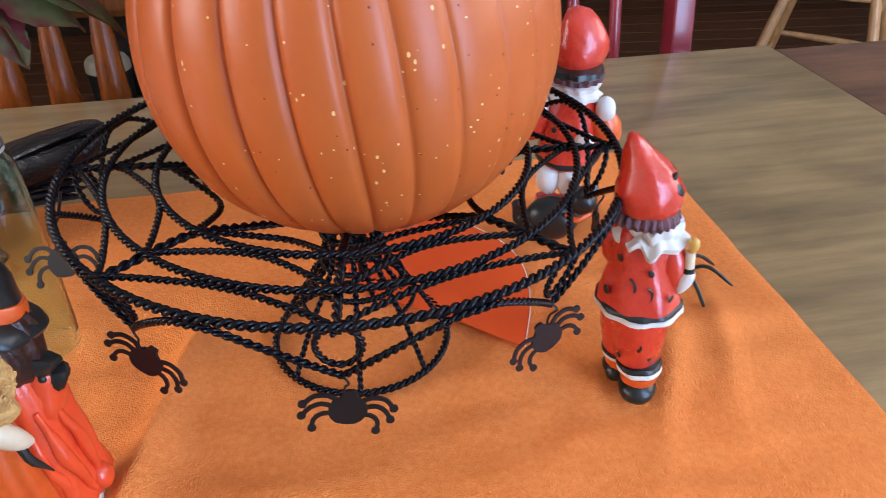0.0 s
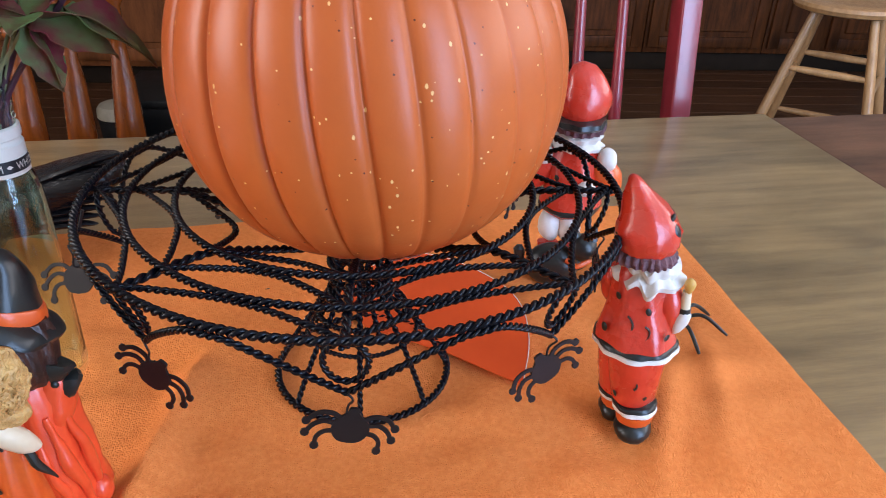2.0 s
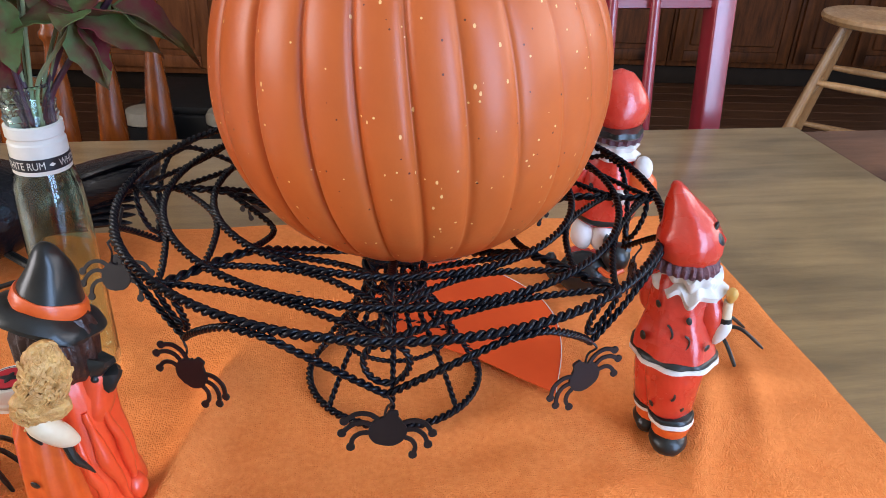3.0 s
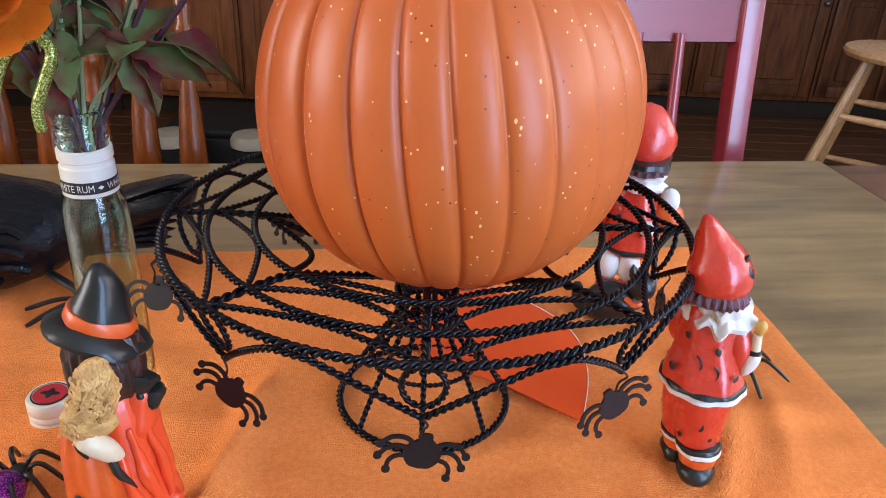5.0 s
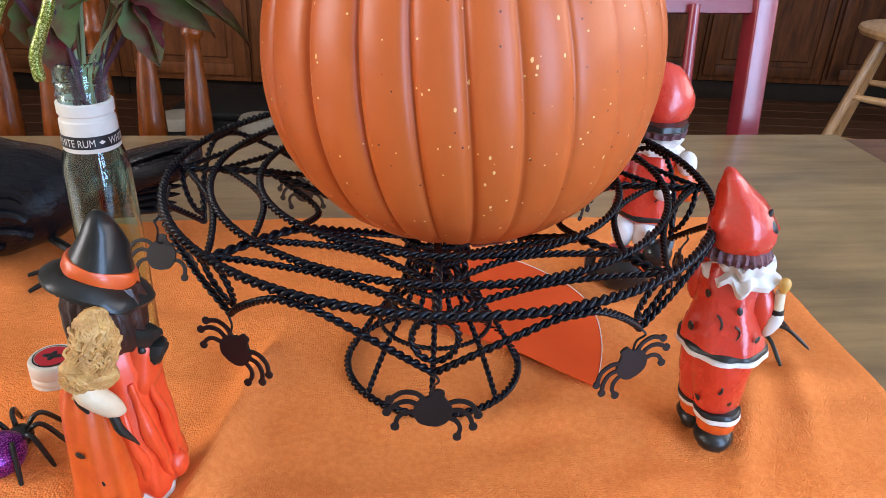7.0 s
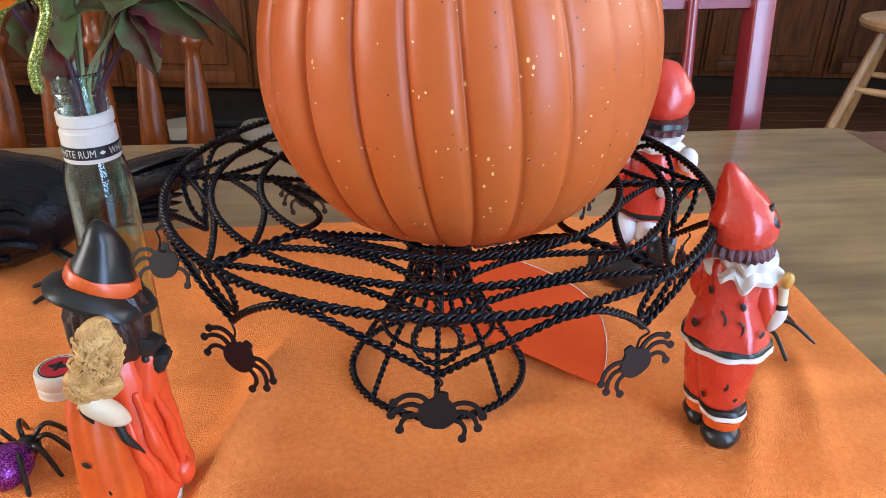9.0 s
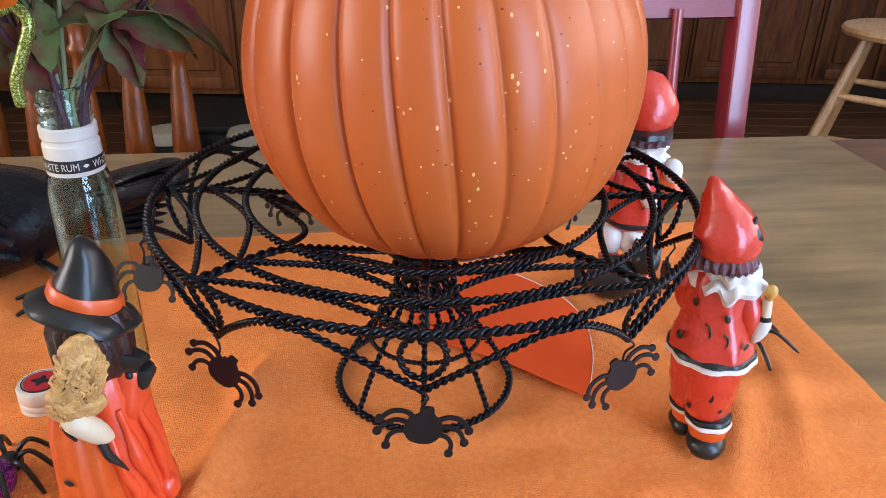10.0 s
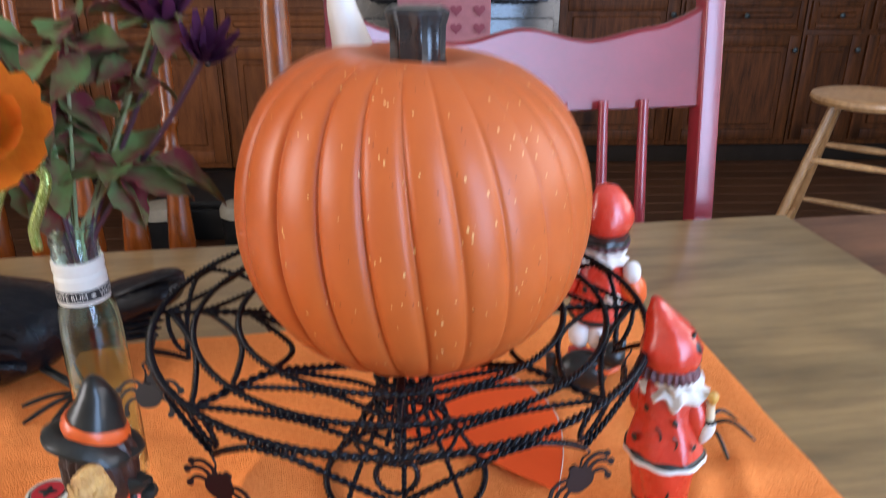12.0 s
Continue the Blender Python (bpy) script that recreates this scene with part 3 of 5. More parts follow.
def spindle_chair():
    c = thing("spindle_back_chair", (0, 0, 0), "amber varnished wooden chair with turned back spindles", "chair")
    half = 0.235

    def lean(z):
        return (z - 0.72) * 0.14

    for s in (-1, 1):
        bm = bmesh.new()
        zs = (0.0, 0.25, 0.45, 0.6, 0.72, 0.8, 0.86, 0.88, 0.9, 1.0, 1.1, 1.16)
        rs = (0.014, 0.018, 0.02, 0.015, 0.02, 0.023, 0.017, 0.022, 0.017, 0.019, 0.015, 0.01)
        tube(bm, [(s * half, lean(z) if z else 0.02, z) for z in zs], list(rs), 14)
        part("back_post", bm, M["amber"], c)
    for x in (-0.19, -0.133, -0.076, -0.019, 0.038, 0.095):
        bm = bmesh.new()
        prof = ((0.44, 0.009), (0.55, 0.012), (0.66, 0.017), (0.74, 0.0175), (0.8, 0.014), (0.84, 0.009), (0.853, 0.0085), (0.858, 0.0125), (0.864, 0.0125), (0.869, 0.0085), (0.89, 0.0085), (0.896, 0.0115), (0.902, 0.0115), (0.907, 0.0085), (0.95, 0.0105), (1.02, 0.0085), (1.08, 0.007))
        tube(bm, [(x, lean(z), z) for z, r in prof], [r for z, r in prof], 14)
        part("spindle", bm, M["amber"], c)
    bm = bmesh.new()
    pts = [(x, lean(1.1) + 0.016 * (1 - (x / half) ** 2), 1.1 + 0.02 * (1 - (x / half) ** 2)) for x in np.linspace(-half, half, 13)]
    tube(bm, pts, 0.034, 12, flat=0.35)
    part("crest_rail", bm, M["amber"], c)
    seat_and_legs(c, half, M["amber"], 0.455, -0.04)
    return c


rc = red_chair()
rc.matrix_world = pose(0.168, 0.598, 0, 0, 0, 6)
sc = spindle_chair()
sc.matrix_world = pose(-0.397, 0.498, 0, 0, 0, 5)

# ---- stool ----
stool = thing("bar_stool", (1.405, 1.86, 0), "honey oak stool with a round seat and rungs", "stool", turn=8)
bm = bmesh.new()
lathe(bm, [(0.02, 0.632), (0.14, 0.632), (0.16, 0.638), (0.166, 0.65), (0.162, 0.66), (0.15, 0.664), (0.08, 0.66), (0.01, 0.658)], 40)
part("seat", bm, M["stool"], stool)
ends = []
for k in range(4):
    a = radians(-90 + 90 * k)
    d = Vector((math.cos(a), math.sin(a), 0))
    lo, hi = d * 0.31, d * 0.115 + Vector((0, 0, 0.634))
    ends.append((lo, hi))
    bm = bmesh.new()
    tube(bm, [lo.lerp(hi, t) for t in (0, 0.15, 0.4, 0.7, 1)], [0.013, 0.015, 0.016, 0.015, 0.012], 14)
    part("leg", bm, M["stool"], stool)
for t0 in (0.32, 0.66):
    for k in range(4):
        (a, b), (p, q) = ends[k], ends[(k + 1) % 4]
        t = t0 + (0.07 if k % 2 else 0)
        bm = bmesh.new()
        tube(bm, [a.lerp(b, t).lerp(p.lerp(q, t), s) for s in (0.02, 0.25, 0.5, 0.75, 0.98)], [0.008, 0.011, 0.012, 0.011, 0.008], 10)
        part("rung", bm, M["stool"], stool)

# ---- cloth ----
CLOTH = pose(-0.0245, 0.0235, T, 0, 0, 5.8)
cw, cd = 0.315, 0.2025


def fold(x, y):
    """The lie of the cloth: broad soft folds and small ripples."""
    p = Vector((x * 5.5, y * 5.5, 0.7))
    h = 0.00012 * noise.noise(p * 95) + 0.0044 * noise.noise(p) + 0.0034 * noise.noise(p * 2.7 + Vector((3, 1, 2)))
    # a crease that runs from the stand's foot down past the witch
    h += 0.011 * math.exp(-(abs(x + 0.09 - 0.2 * (y + 0.04)) / 0.011) ** 1.6) * max(0, min(1, (0.03 - y) / 0.05))
    h += 0.0012 * noise.noise(p * 6.5) + 0.0036 * noise.noise(Vector((x * 30 + y * 14, y * 9 - x * 3, 2.2))) + 0.0027 * noise.noise(Vector((x * 14, y * 42, 5.1)))
    # soft ridges beside the clown
    h += 0.0055 * math.exp(-((y + 0.075 - 0.1 * x) / 0.02) ** 2) * max(0, min(1, (x - 0.02) / 0.08))
    for k, (cx, lean) in enumerate(((0.205, 0.5), (0.245, 0.3), (0.16, 0.8))):
        h += 0.0042 * math.exp(-((x - cx - lean * (y + 0.09)) / 0.011) ** 2) * math.exp(-((y + 0.09 - 0.03 * k) / 0.06) ** 2)
    return h


bm = bmesh.new()
nx, ny = 420, 274
grid = {}
for i in range(nx + 1):
    for j in range(ny + 1):
        x, y = (i / nx * 2 - 1) * cw, (j / ny * 2 - 1) * cd
        ex = 0.004 * noise.noise(Vector((y * 9, 4.2, 0))) * (i / nx * 2 - 1)
        ey = 0.005 * noise.noise(Vector((x * 8, 7.7, 0))) * (j / ny * 2 - 1)
        w = CLOTH.to_3x3() @ Vector((x, y, 0)) + CLOTH.translation
        stand = min(1.0, max(0.25, (Vector((w.x, w.y - 0.015)).length - 0.05) / 0.04))
        lie = fold(x, y)
        card_away = min(1.0, max(0.0, (Vector((w.x - 0.055, w.y - 0.065)).length - 0.095) / 0.03))
        lie = min(lie, 0.0038) * (1 - card_away) + lie * card_away      # pressed flat under the card
        edge = min(1, min(cw - abs(x), cd - abs(y)) / 0.006)
        grid[i, j] = bm.verts.new((x + ex, y + ey, 0.0062 + 0.0008 * edge + lie * stand * (0.2 + 0.8 * min(1, min(cw - abs(x), cd - abs(y)) / 0.045))))
for i in range(nx):
    for j in range(ny):
        bm.faces.new((grid[i, j], grid[i + 1, j], grid[i + 1, j + 1], grid[i, j + 1]))
thicken(bm, (0, 0, -0.0025))
cloth = part("table_cloth", bm, M["cloth"], None)
cloth.matrix_world = CLOTH
tagged(cloth, "orange terry cloth with soft folds laid on the table", "cloth")

# red-orange card under the stand
card = thing("paper_card", (0, 0, 0), "glossy red-orange paper card lying on the cloth", "card")
bm = bmesh.new()
outline = smooth_path([(-0.02, 0.1, 0), (0.02, 0.15, 0), (0.06, 0.148, 0), (0.1, 0.112, 0), (0.116, 0.075, 0), (0.115, 0.03, 0), (0.1035, -0.017, 0)], 5) + [Vector((0.083, -0.002, 0)), Vector((0.058, 0.017, 0)), Vector((0.0, 0.05, 0))]
f = bm.faces.new([bm.verts.new((p.x, p.y, C + 0.0052)) for p in outline])
thicken(bm, (0, 0, -0.0006))
part("sheet", bm, M["tag"], card, smooth=False)
bm = bmesh.new()
tube(bm, [Vector((p.x, p.y, C + 0.0053)) for p in outline[3:31]], 0.00035, 5)
part("cut_edge", bm, M["card_edge"], card, "bare white cut edge")

# ---- web stand ----
SX, SY = 0.0, 0.008
stand = thing("cake_stand", (SX, SY, C), "black twisted wire stand shaped like a spider web", "stand")
ZR = 0.135          # the rim above the cloth
RR = 0.151


def dish(r):
    """The dish's height at radius r."""
    return ZR - 0.038 * max(0, 1 - r / 0.1)


def ring_path(r, z, n=96):
    return [Vector((r * math.cos(2 * math.pi * k / n), r * math.sin(2 * math.pi * k / n), z)) for k in range(n)]


def wire(name, mesh, turn=0.0):
    if not mesh.materials:
        mesh.materials.append(M["wire"])
    ob = new(name, mesh)
    ob.parent = stand
    ob.rotation_euler = (0, 0, turn)
    return ob


wire("rim", rope_mesh("rim", ring_path(RR, ZR), 0.0024, 0.0096, True))
RINGS = (0.127, 0.101)
for r in RINGS:
    wire("web_ring", rope_mesh("web_ring", ring_path(r, dish(r)), 0.0021, 0.0088, True))
wire("base_ring", rope_mesh("base_ring", ring_path(0.0555, 0.0035), 0.0025, 0.0096, True))
wire("base_web_ring", rope_mesh("base_web_ring", ring_path(0.035, 0.037, 60), 0.0016, 0.0066, True))
wire("neck_ring", rope_mesh("neck_ring", ring_path(0.0195, 0.064, 40), 0.002, 0.005, True))
wire("neck_ring", rope_mesh("neck_ring", ring_path(0.0185, 0.085, 40), 0.002, 0.005, True))
wire("neck_ring", rope_mesh("neck_ring", ring_path(0.024, 0.099, 40), 0.002, 0.005, True))
spoke = rope_mesh("spoke", smooth_path([(r, 0, dish(r) - 0.0035) for r in (0.014, 0.03, 0.05, 0.075, 0.095, 0.11, 0.135, RR)], 6), 0.0024, 0.0115)
rib = rope_mesh("rib", smooth_path([(0.0555, 0, 0.004), (0.048, 0, 0.019), (0.037, 0, 0.038), (0.024, 0, 0.056), (0.018, 0, 0.07), (0.017, 0, 0.085), (0.022, 0, 0.1)], 8), 0.0019, 0.0085)


neck_rope = rope_mesh("neck_rope", smooth_path([(0.03, 0, 0.047), (0.019, 0, 0.062), (0.013, 0, 0.076), (0.014, 0, 0.09), (0.026, 0, 0.1)], 8), 0.0018, 0.008)
for r, z in ((0.0178, 0.0735), (0.028, 0.051)):
    wire("neck_ring", rope_mesh("neck_ring", ring_path(r, z, 40), 0.002, 0.0066, True))
for k in range(8):
    wire("neck_rope", neck_rope, radians(-67.5 + 45 * k))


def between(r, dip, drop=0.0):
    """A scallop from one spoke to the next, bowed in towards the middle."""
    pts = []
    for k in range(13):
        s = k / 12
        a = radians(45) * s
        rr = r - dip * math.sin(math.pi * s) ** 0.8
        pts.append(Vector((rr * math.cos(a), rr * math.sin(a), dish(rr) - 0.0025 + drop * math.sin(math.pi * s))))
    return smooth_path(pts, 3)


scallops = [rope_mesh("scallop", between(r, d), 0.0018, 0.008) for r, d in ((RR - 0.003, 0.0205), (RINGS[0] - 0.002, 0.0235), (RINGS[1] - 0.002, 0.027))]
HOOK_R, HOOK_Z = 0.139, 0.098
swag_pts = []
for k in range(17):
    s = k / 16
    a = radians(45) * s
    up = min(1.0, min(s, 1 - s) / 0.43)
    up = 1 - (1 - up) ** 1.2
    rr = HOOK_R + (RR + 0.001 - HOOK_R) * up
    swag_pts.append(Vector((rr * math.cos(a), rr * math.sin(a), HOOK_Z + (ZR - 0.0035 - HOOK_Z) * up)))
swag = rope_mesh("edge_swag", smooth_path(swag_pts, 3), 0.0019, 0.0085)
loop_pts = []
for k in range(20):
    a = 2 * math.pi * k / 20
    loop_pts.append(Vector((HOOK_R + 0.004 + 0.004 * math.cos(a), 0.0098 * math.sin(a) * (1 + 0.08 * math.cos(a)), (ZR + HOOK_Z) / 2 + 0.0015 + 0.0135 * math.cos(a))))
drop_loop = rope_mesh("drop_loop", loop_pts, 0.0017, 0.0082, True)
for k in range(8):
    a = radians(-90 + 45 * k)
    wire("spoke", spoke, a)
    wire("rib", rib, a)
    wire("edge_swag", swag, a)
    wire("drop_loop", drop_loop, a)
    for s in scallops:
        wire("scallop", s, a)

# ---- spider ornaments ----


def spider_ornament():
    """A flat stamped spider on a wire hook; the hook's top at the origin, the plate facing -y."""
    o = thing("spider_ornament", (0, 0, 0), "flat dark metal spider hanging from the wire rim", "ornament", "spider ornaments round the stand")
    bm = bmesh.new()
    tube(bm, smooth_path([(0.0, -0.002, 0.002), (0.002, -0.003, -0.001), (0.0, 0, -0.006), (-0.001, 0, -0.011), (0.001, 0.0012, -0.0128), (0.002, 0, -0.011)], 5), 0.0006, 6)
    part("hook", bm, M["plate"], o)
    bm = bmesh.new()
    prof = lambda t: [(0.97, -t), (1, -t * 0.6), (1, t * 0.6), (0.97, t)]
    half = smooth_path([(0.0, 0, -0.0092), (0.0022, 0, -0.0098), (0.0029, 0, -0.0125), (0.005, 0, -0.0146), (0.0076, 0, -0.0172), (0.0087, 0, -0.0205), (0.008, 0, -0.025), (0.0048, 0, -0.0288), (0.0, 0, -0.0298)], 4)
    outline = [bm.verts.new((p.x, -0.0007, p.z)) for p in half] + [bm.verts.new((-p.x, -0.0007, p.z)) for p in half[-2:0:-1]]
    bm.faces.new(outline)
    thicken(bm, (0, 0.0014, 0))
    legs = (((0.005, -0.0165), (0.0105, -0.0135), (0.0172, -0.0142), (0.0222, -0.0192)),
            ((0.0075, -0.0195), (0.0135, -0.0185), (0.0185, -0.0212), (0.0218, -0.0262)),
            ((0.0075, -0.0235), (0.0128, -0.0248), (0.0158, -0.0285), (0.0158, -0.0335)))
    for side in (-1, 1):
        for i, leg in enumerate(legs):
            path = smooth_path([(side * x * 0.92, 0, z) for x, z in leg], 4)
            n = len(path)
            pts = np.array([tuple(p) for p in path])
            tan = np.gradient(pts, axis=0)
            tan /= np.linalg.norm(tan, axis=1)[:, None]
            th = 0.0005 - 0.00004 * i
            rings = []
            for p, d in zip(pts, tan):
                nrm = np.array((-d[2], 0, d[0])) * 0.00105
                rings.append([bm.verts.new(p + s * nrm + np.array((0, y, 0))) for s, y in ((-1, -th), (1, -th), (1, th), (-1, th))])
            for a, b in zip(rings, rings[1:]):
                for k in range(4):
                    bm.faces.new((a[k], a[(k + 1) % 4], b[(k + 1) % 4], b[k]))
            bm.faces.new(rings[0])
            bm.faces.new(rings[-1])
            end = path[-1]
            lathe(bm, prof(0.00056), 10, pose(end.x, 0, end.z) @ Matrix.Diagonal((0.0021, 1, 0.0022, 1)) @ pose(0, 0, 0, 90))
    part("plate", bm, M["plate"], o)
    return o


first = spider_ornament()
rolls = (13, -30, 24, 20, -20, -14, -4, 34)
yaws = (4, 22, 78, 40, 20, -25, -20, -20)
outward = (0, 0, 0.008, 0, 0, 0, 0.028, 0)
for k in range(8):
    a = radians(-90 + 45 * k)
    m = pose(SX + (HOOK_R + outward[k]) * math.cos(a), SY + (HOOK_R + outward[k]) * math.sin(a), C + HOOK_Z - 0.001 + outward[k] * 0.15, 0, 0, yaws[k])
    if k == 6:                        # this one swings out from the rim
        m = pose(-0.156, -0.021, C + 0.110, 0, 0, -8)
    if k == 0:
        first.matrix_world = m
        hung = first
    else:
        hung = copy_thing(first, m)
    for child in hung.children:
        if child.name.startswith("plate"):
            child.matrix_local = pose(0, 0, -0.021, -28 if k == 6 else 0, rolls[k], 0) @ pose(0, 0, 0.0225)
    if k == 6:
        bm = bmesh.new()
        tube(bm, smooth_path([(0.0, -0.002, 0.002), (0.004, 0.002, 0.007), (0.008, 0.006, 0.021)], 5), 0.0009, 6)
        part("link", bm, M["plate"], hung)

# ---- pumpkin ----
pumpkin = thing("pumpkin", (0.0095, 0.0, 0), "speckled orange craft pumpkin with deep vertical grooves", "pumpkin")
bm = bmesh.new()
na, nz = 720, 84
PR, PZ0, PZ1 = 0.102, 0.8765, 1.063
# the grooves: degrees from the front, and depth; flattened where light hides them
GROOVES = [(-151, 1), (-136, 0.9), (-120, 1.1), (-104, 1), (-80, 0.9), (-61, 1), (-42.5, 1.15), (-26.5, 1.1), (-12.7, 1.2), (0.3, 1.05), (13.2, 0.7), (26.4, 0.5), (41, 0.15), (55, 0.3), (70, 0.5), (86, 0.6), (102, 0.9), (118, 1), (134, 0.9), (150, 1), (165, 1), (-166, 1), (180, 0.8)]
GROOVES.sort()


def shell_point(s, a):
    """The shell at the share s of its way up and the angle a (degrees from the front)."""
    ph = -math.pi / 2 + math.pi * s
    c0, s0 = math.cos(ph), math.sin(ph)
    r = PR * abs(c0) ** (0.85 if s0 < 0 else 0.62)
    z = (PZ0 + PZ1) / 2 + (PZ1 - PZ0) / 2 * math.copysign(abs(s0) ** 0.98, s0)
    if s > 0.5:
        z -= 0.014 * math.exp(-(r / 0.026) ** 2)
    else:
        z += 0.01 * math.exp(-(r / 0.03) ** 2)
    at = (a + 180) % 360 - 180
    i = max((k for k in range(len(GROOVES)) if GROOVES[k][0] <= at), default=len(GROOVES) - 1)
    (g0, deep0), (g1, deep1) = GROOVES[i], GROOVES[(i + 1) % len(GROOVES)]
    d0, d1 = (at - g0) % 360, (g1 - at) % 360
    fade = min(1, r / 0.05)
    crease = 0.018 * (deep0 * math.exp(-(d0 / 1.1) ** 1.3) + deep1 * math.exp(-(d1 / 1.1) ** 1.3))
    swell = 0.026 * (0.15 + 0.85 * (deep0 + deep1) / 2) * math.sin(math.pi * d0 / (d0 + d1)) ** 0.6
    q = radians(a - 65 * (z - 0.972) - 90)     # the grooves wind a little
    rr = max(0.0004, r * (0.985 + (swell - crease) * fade) * (1 + 0.012 * noise.noise(Vector((math.cos(q) * 1.3, math.sin(q) * 1.3, s * 2)))))
    x = rr * math.cos(q)
    z -= (0.011 if x > 0 else 0.003) * max(0, s - 0.5) * 2 * x / 0.1
    return Vector((x, rr * math.sin(q), z))


rings = [[bm.verts.new(shell_point(i / nz, 360 * k / na)) for k in range(na)] for i in range(nz + 1)]
for p, q in zip(rings, rings[1:]):
    for k in range(na):
        bm.faces.new((p[k], p[(k + 1) % na], q[(k + 1) % na], q[k]))
bm.faces.new(rings[0][::-1])
bm.faces.new(rings[-1])
me = bpy.data.meshes.new("shell")
bmesh.ops.recalc_face_normals(bm, faces=bm.faces[:])
for f in bm.faces:
    f.smooth = True
bm.to_mesh(me)
bm.free()
link_mesh("shell", me, M["pumpkin"], pumpkin)
bm = bmesh.new()
lathe(bm, [(0.02, 1.036), (0.0165, 1.046), (0.0145, 1.056), (0.0145, 1.072), (0.0165, 1.08), (0.014, 1.0825), (0.004, 1.081)], 40, pose(0.002, 0.004, 0), wave=lambda a, i: 1 + 0.09 * math.cos(9 * a + 0.3 * i))
part("stem", bm, M["black"], pumpkin, "glossy black ribbed stem")
bm = bmesh.new()
rows = []
for i in range(5):
    rows.append([bm.verts.new(shell_point(0.105 + 0.012 * i, 4 + 2 * j) + Vector((0, -0.0012, -0.0012))) for j in range(15)])
for p, q in zip(rows, rows[1:]):
    for k in range(14):
        bm.faces.new((p[k], p[k + 1], q[k + 1], q[k]))
thicken(bm, (0, 0.0003, 0.0003))
part("sticker", bm, M["film"], pumpkin, "clear sticker with a pale edge")
horn = thing("white_horn", (-0.026, 0.03, 1.036), "white curved resin horn on the pumpkin's crown", "ornament")
bm = bmesh.new()
path = smooth_path([(0.003, 0, 0), (0.001, 0, 0.016), (-0.002, 0, 0.03), (-0.0055, 0, 0.045), (-0.0055, 0, 0.06), (-0.001, 0, 0.073)], 5)
tube(bm, path, [0.0148 - 0.0112 * (k / (len(path) - 1)) ** 1.2 for k in range(len(path))], 18, flat=0.95)
part("body", bm, M["white"], horn)

# ---- figurines ----


def figure(name, pieces, where, turn, lean, label, scale=(1, 1)):
    """A painted resin figure: all its forms in one mesh. pieces(bm) adds them; lean shears it sideways."""
    bm = bmesh.new()
    pieces(bm)
    for v in bm.verts:
        v.co.x, v.co.y, v.co.z = v.co.x * scale[0], v.co.y * scale[0], v.co.z * scale[1]
        v.co.x += lean * v.co.z
        p = v.co * 160
        q = v.co * 75
        v.co += Vector((noise.noise(p), noise.noise(p + Vector((5, 0, 0))), 0)) * 0.0006 + Vector((noise.noise(q), noise.noise(q + Vector((9, 0, 0))), 0)) * 0.0016
    ob = part(name, bm, [M[k] for k in ("red", "white", "ink", "purple_hair", "orange", "candle", "hair", "straw", "skin", "robe")], None)
    ob.matrix_world = pose(*where, 0, 0, turn)
    return tagged(ob, label, "figurine")


RED, WHITE, INK, MAUVE, ORANGE, CANDLE, HAIR, STRAW, SKIN, ROBE = range(10)


def frill(depth, n, ph=0.0):
    return lambda a, i: 1 + depth * math.sin(n * a + ph + i * 0.5)


def spot(bm, r, x, y, z, size, wide=1.0, mi=INK):
    """A flat painted dot on a round body."""
    a = math.atan2(y, x)
    ball(bm, (size * wide, 0.0006, size), (x, y, z), mi, 8, pose(0, 0, 0, 0, 0, math.degrees(a) + 90))


def back_dot(bm, r, dx, z, size, wide=1.0):
    dx = max(-r * 0.9, min(r * 0.9, dx))
    spot(bm, r, dx, -math.sqrt(r * r - dx * dx) - 0.0006, z, size, wide)


def comma(bm, r, dx, z, s=1.0):
    """A curled brush mark."""
    pts = []
    for k in range(7):
        a = -1.2 + 2.6 * k / 6
        x = max(-r * 0.92, min(r * 0.92, dx + s * 0.0035 * math.cos(a)))
        pts.append((x, -math.sqrt(r * r - x * x) - 0.0006, z + s * 0.0045 * math.sin(a)))
    tube(bm, smooth_path(pts, 2), 0.0007, 5, INK)


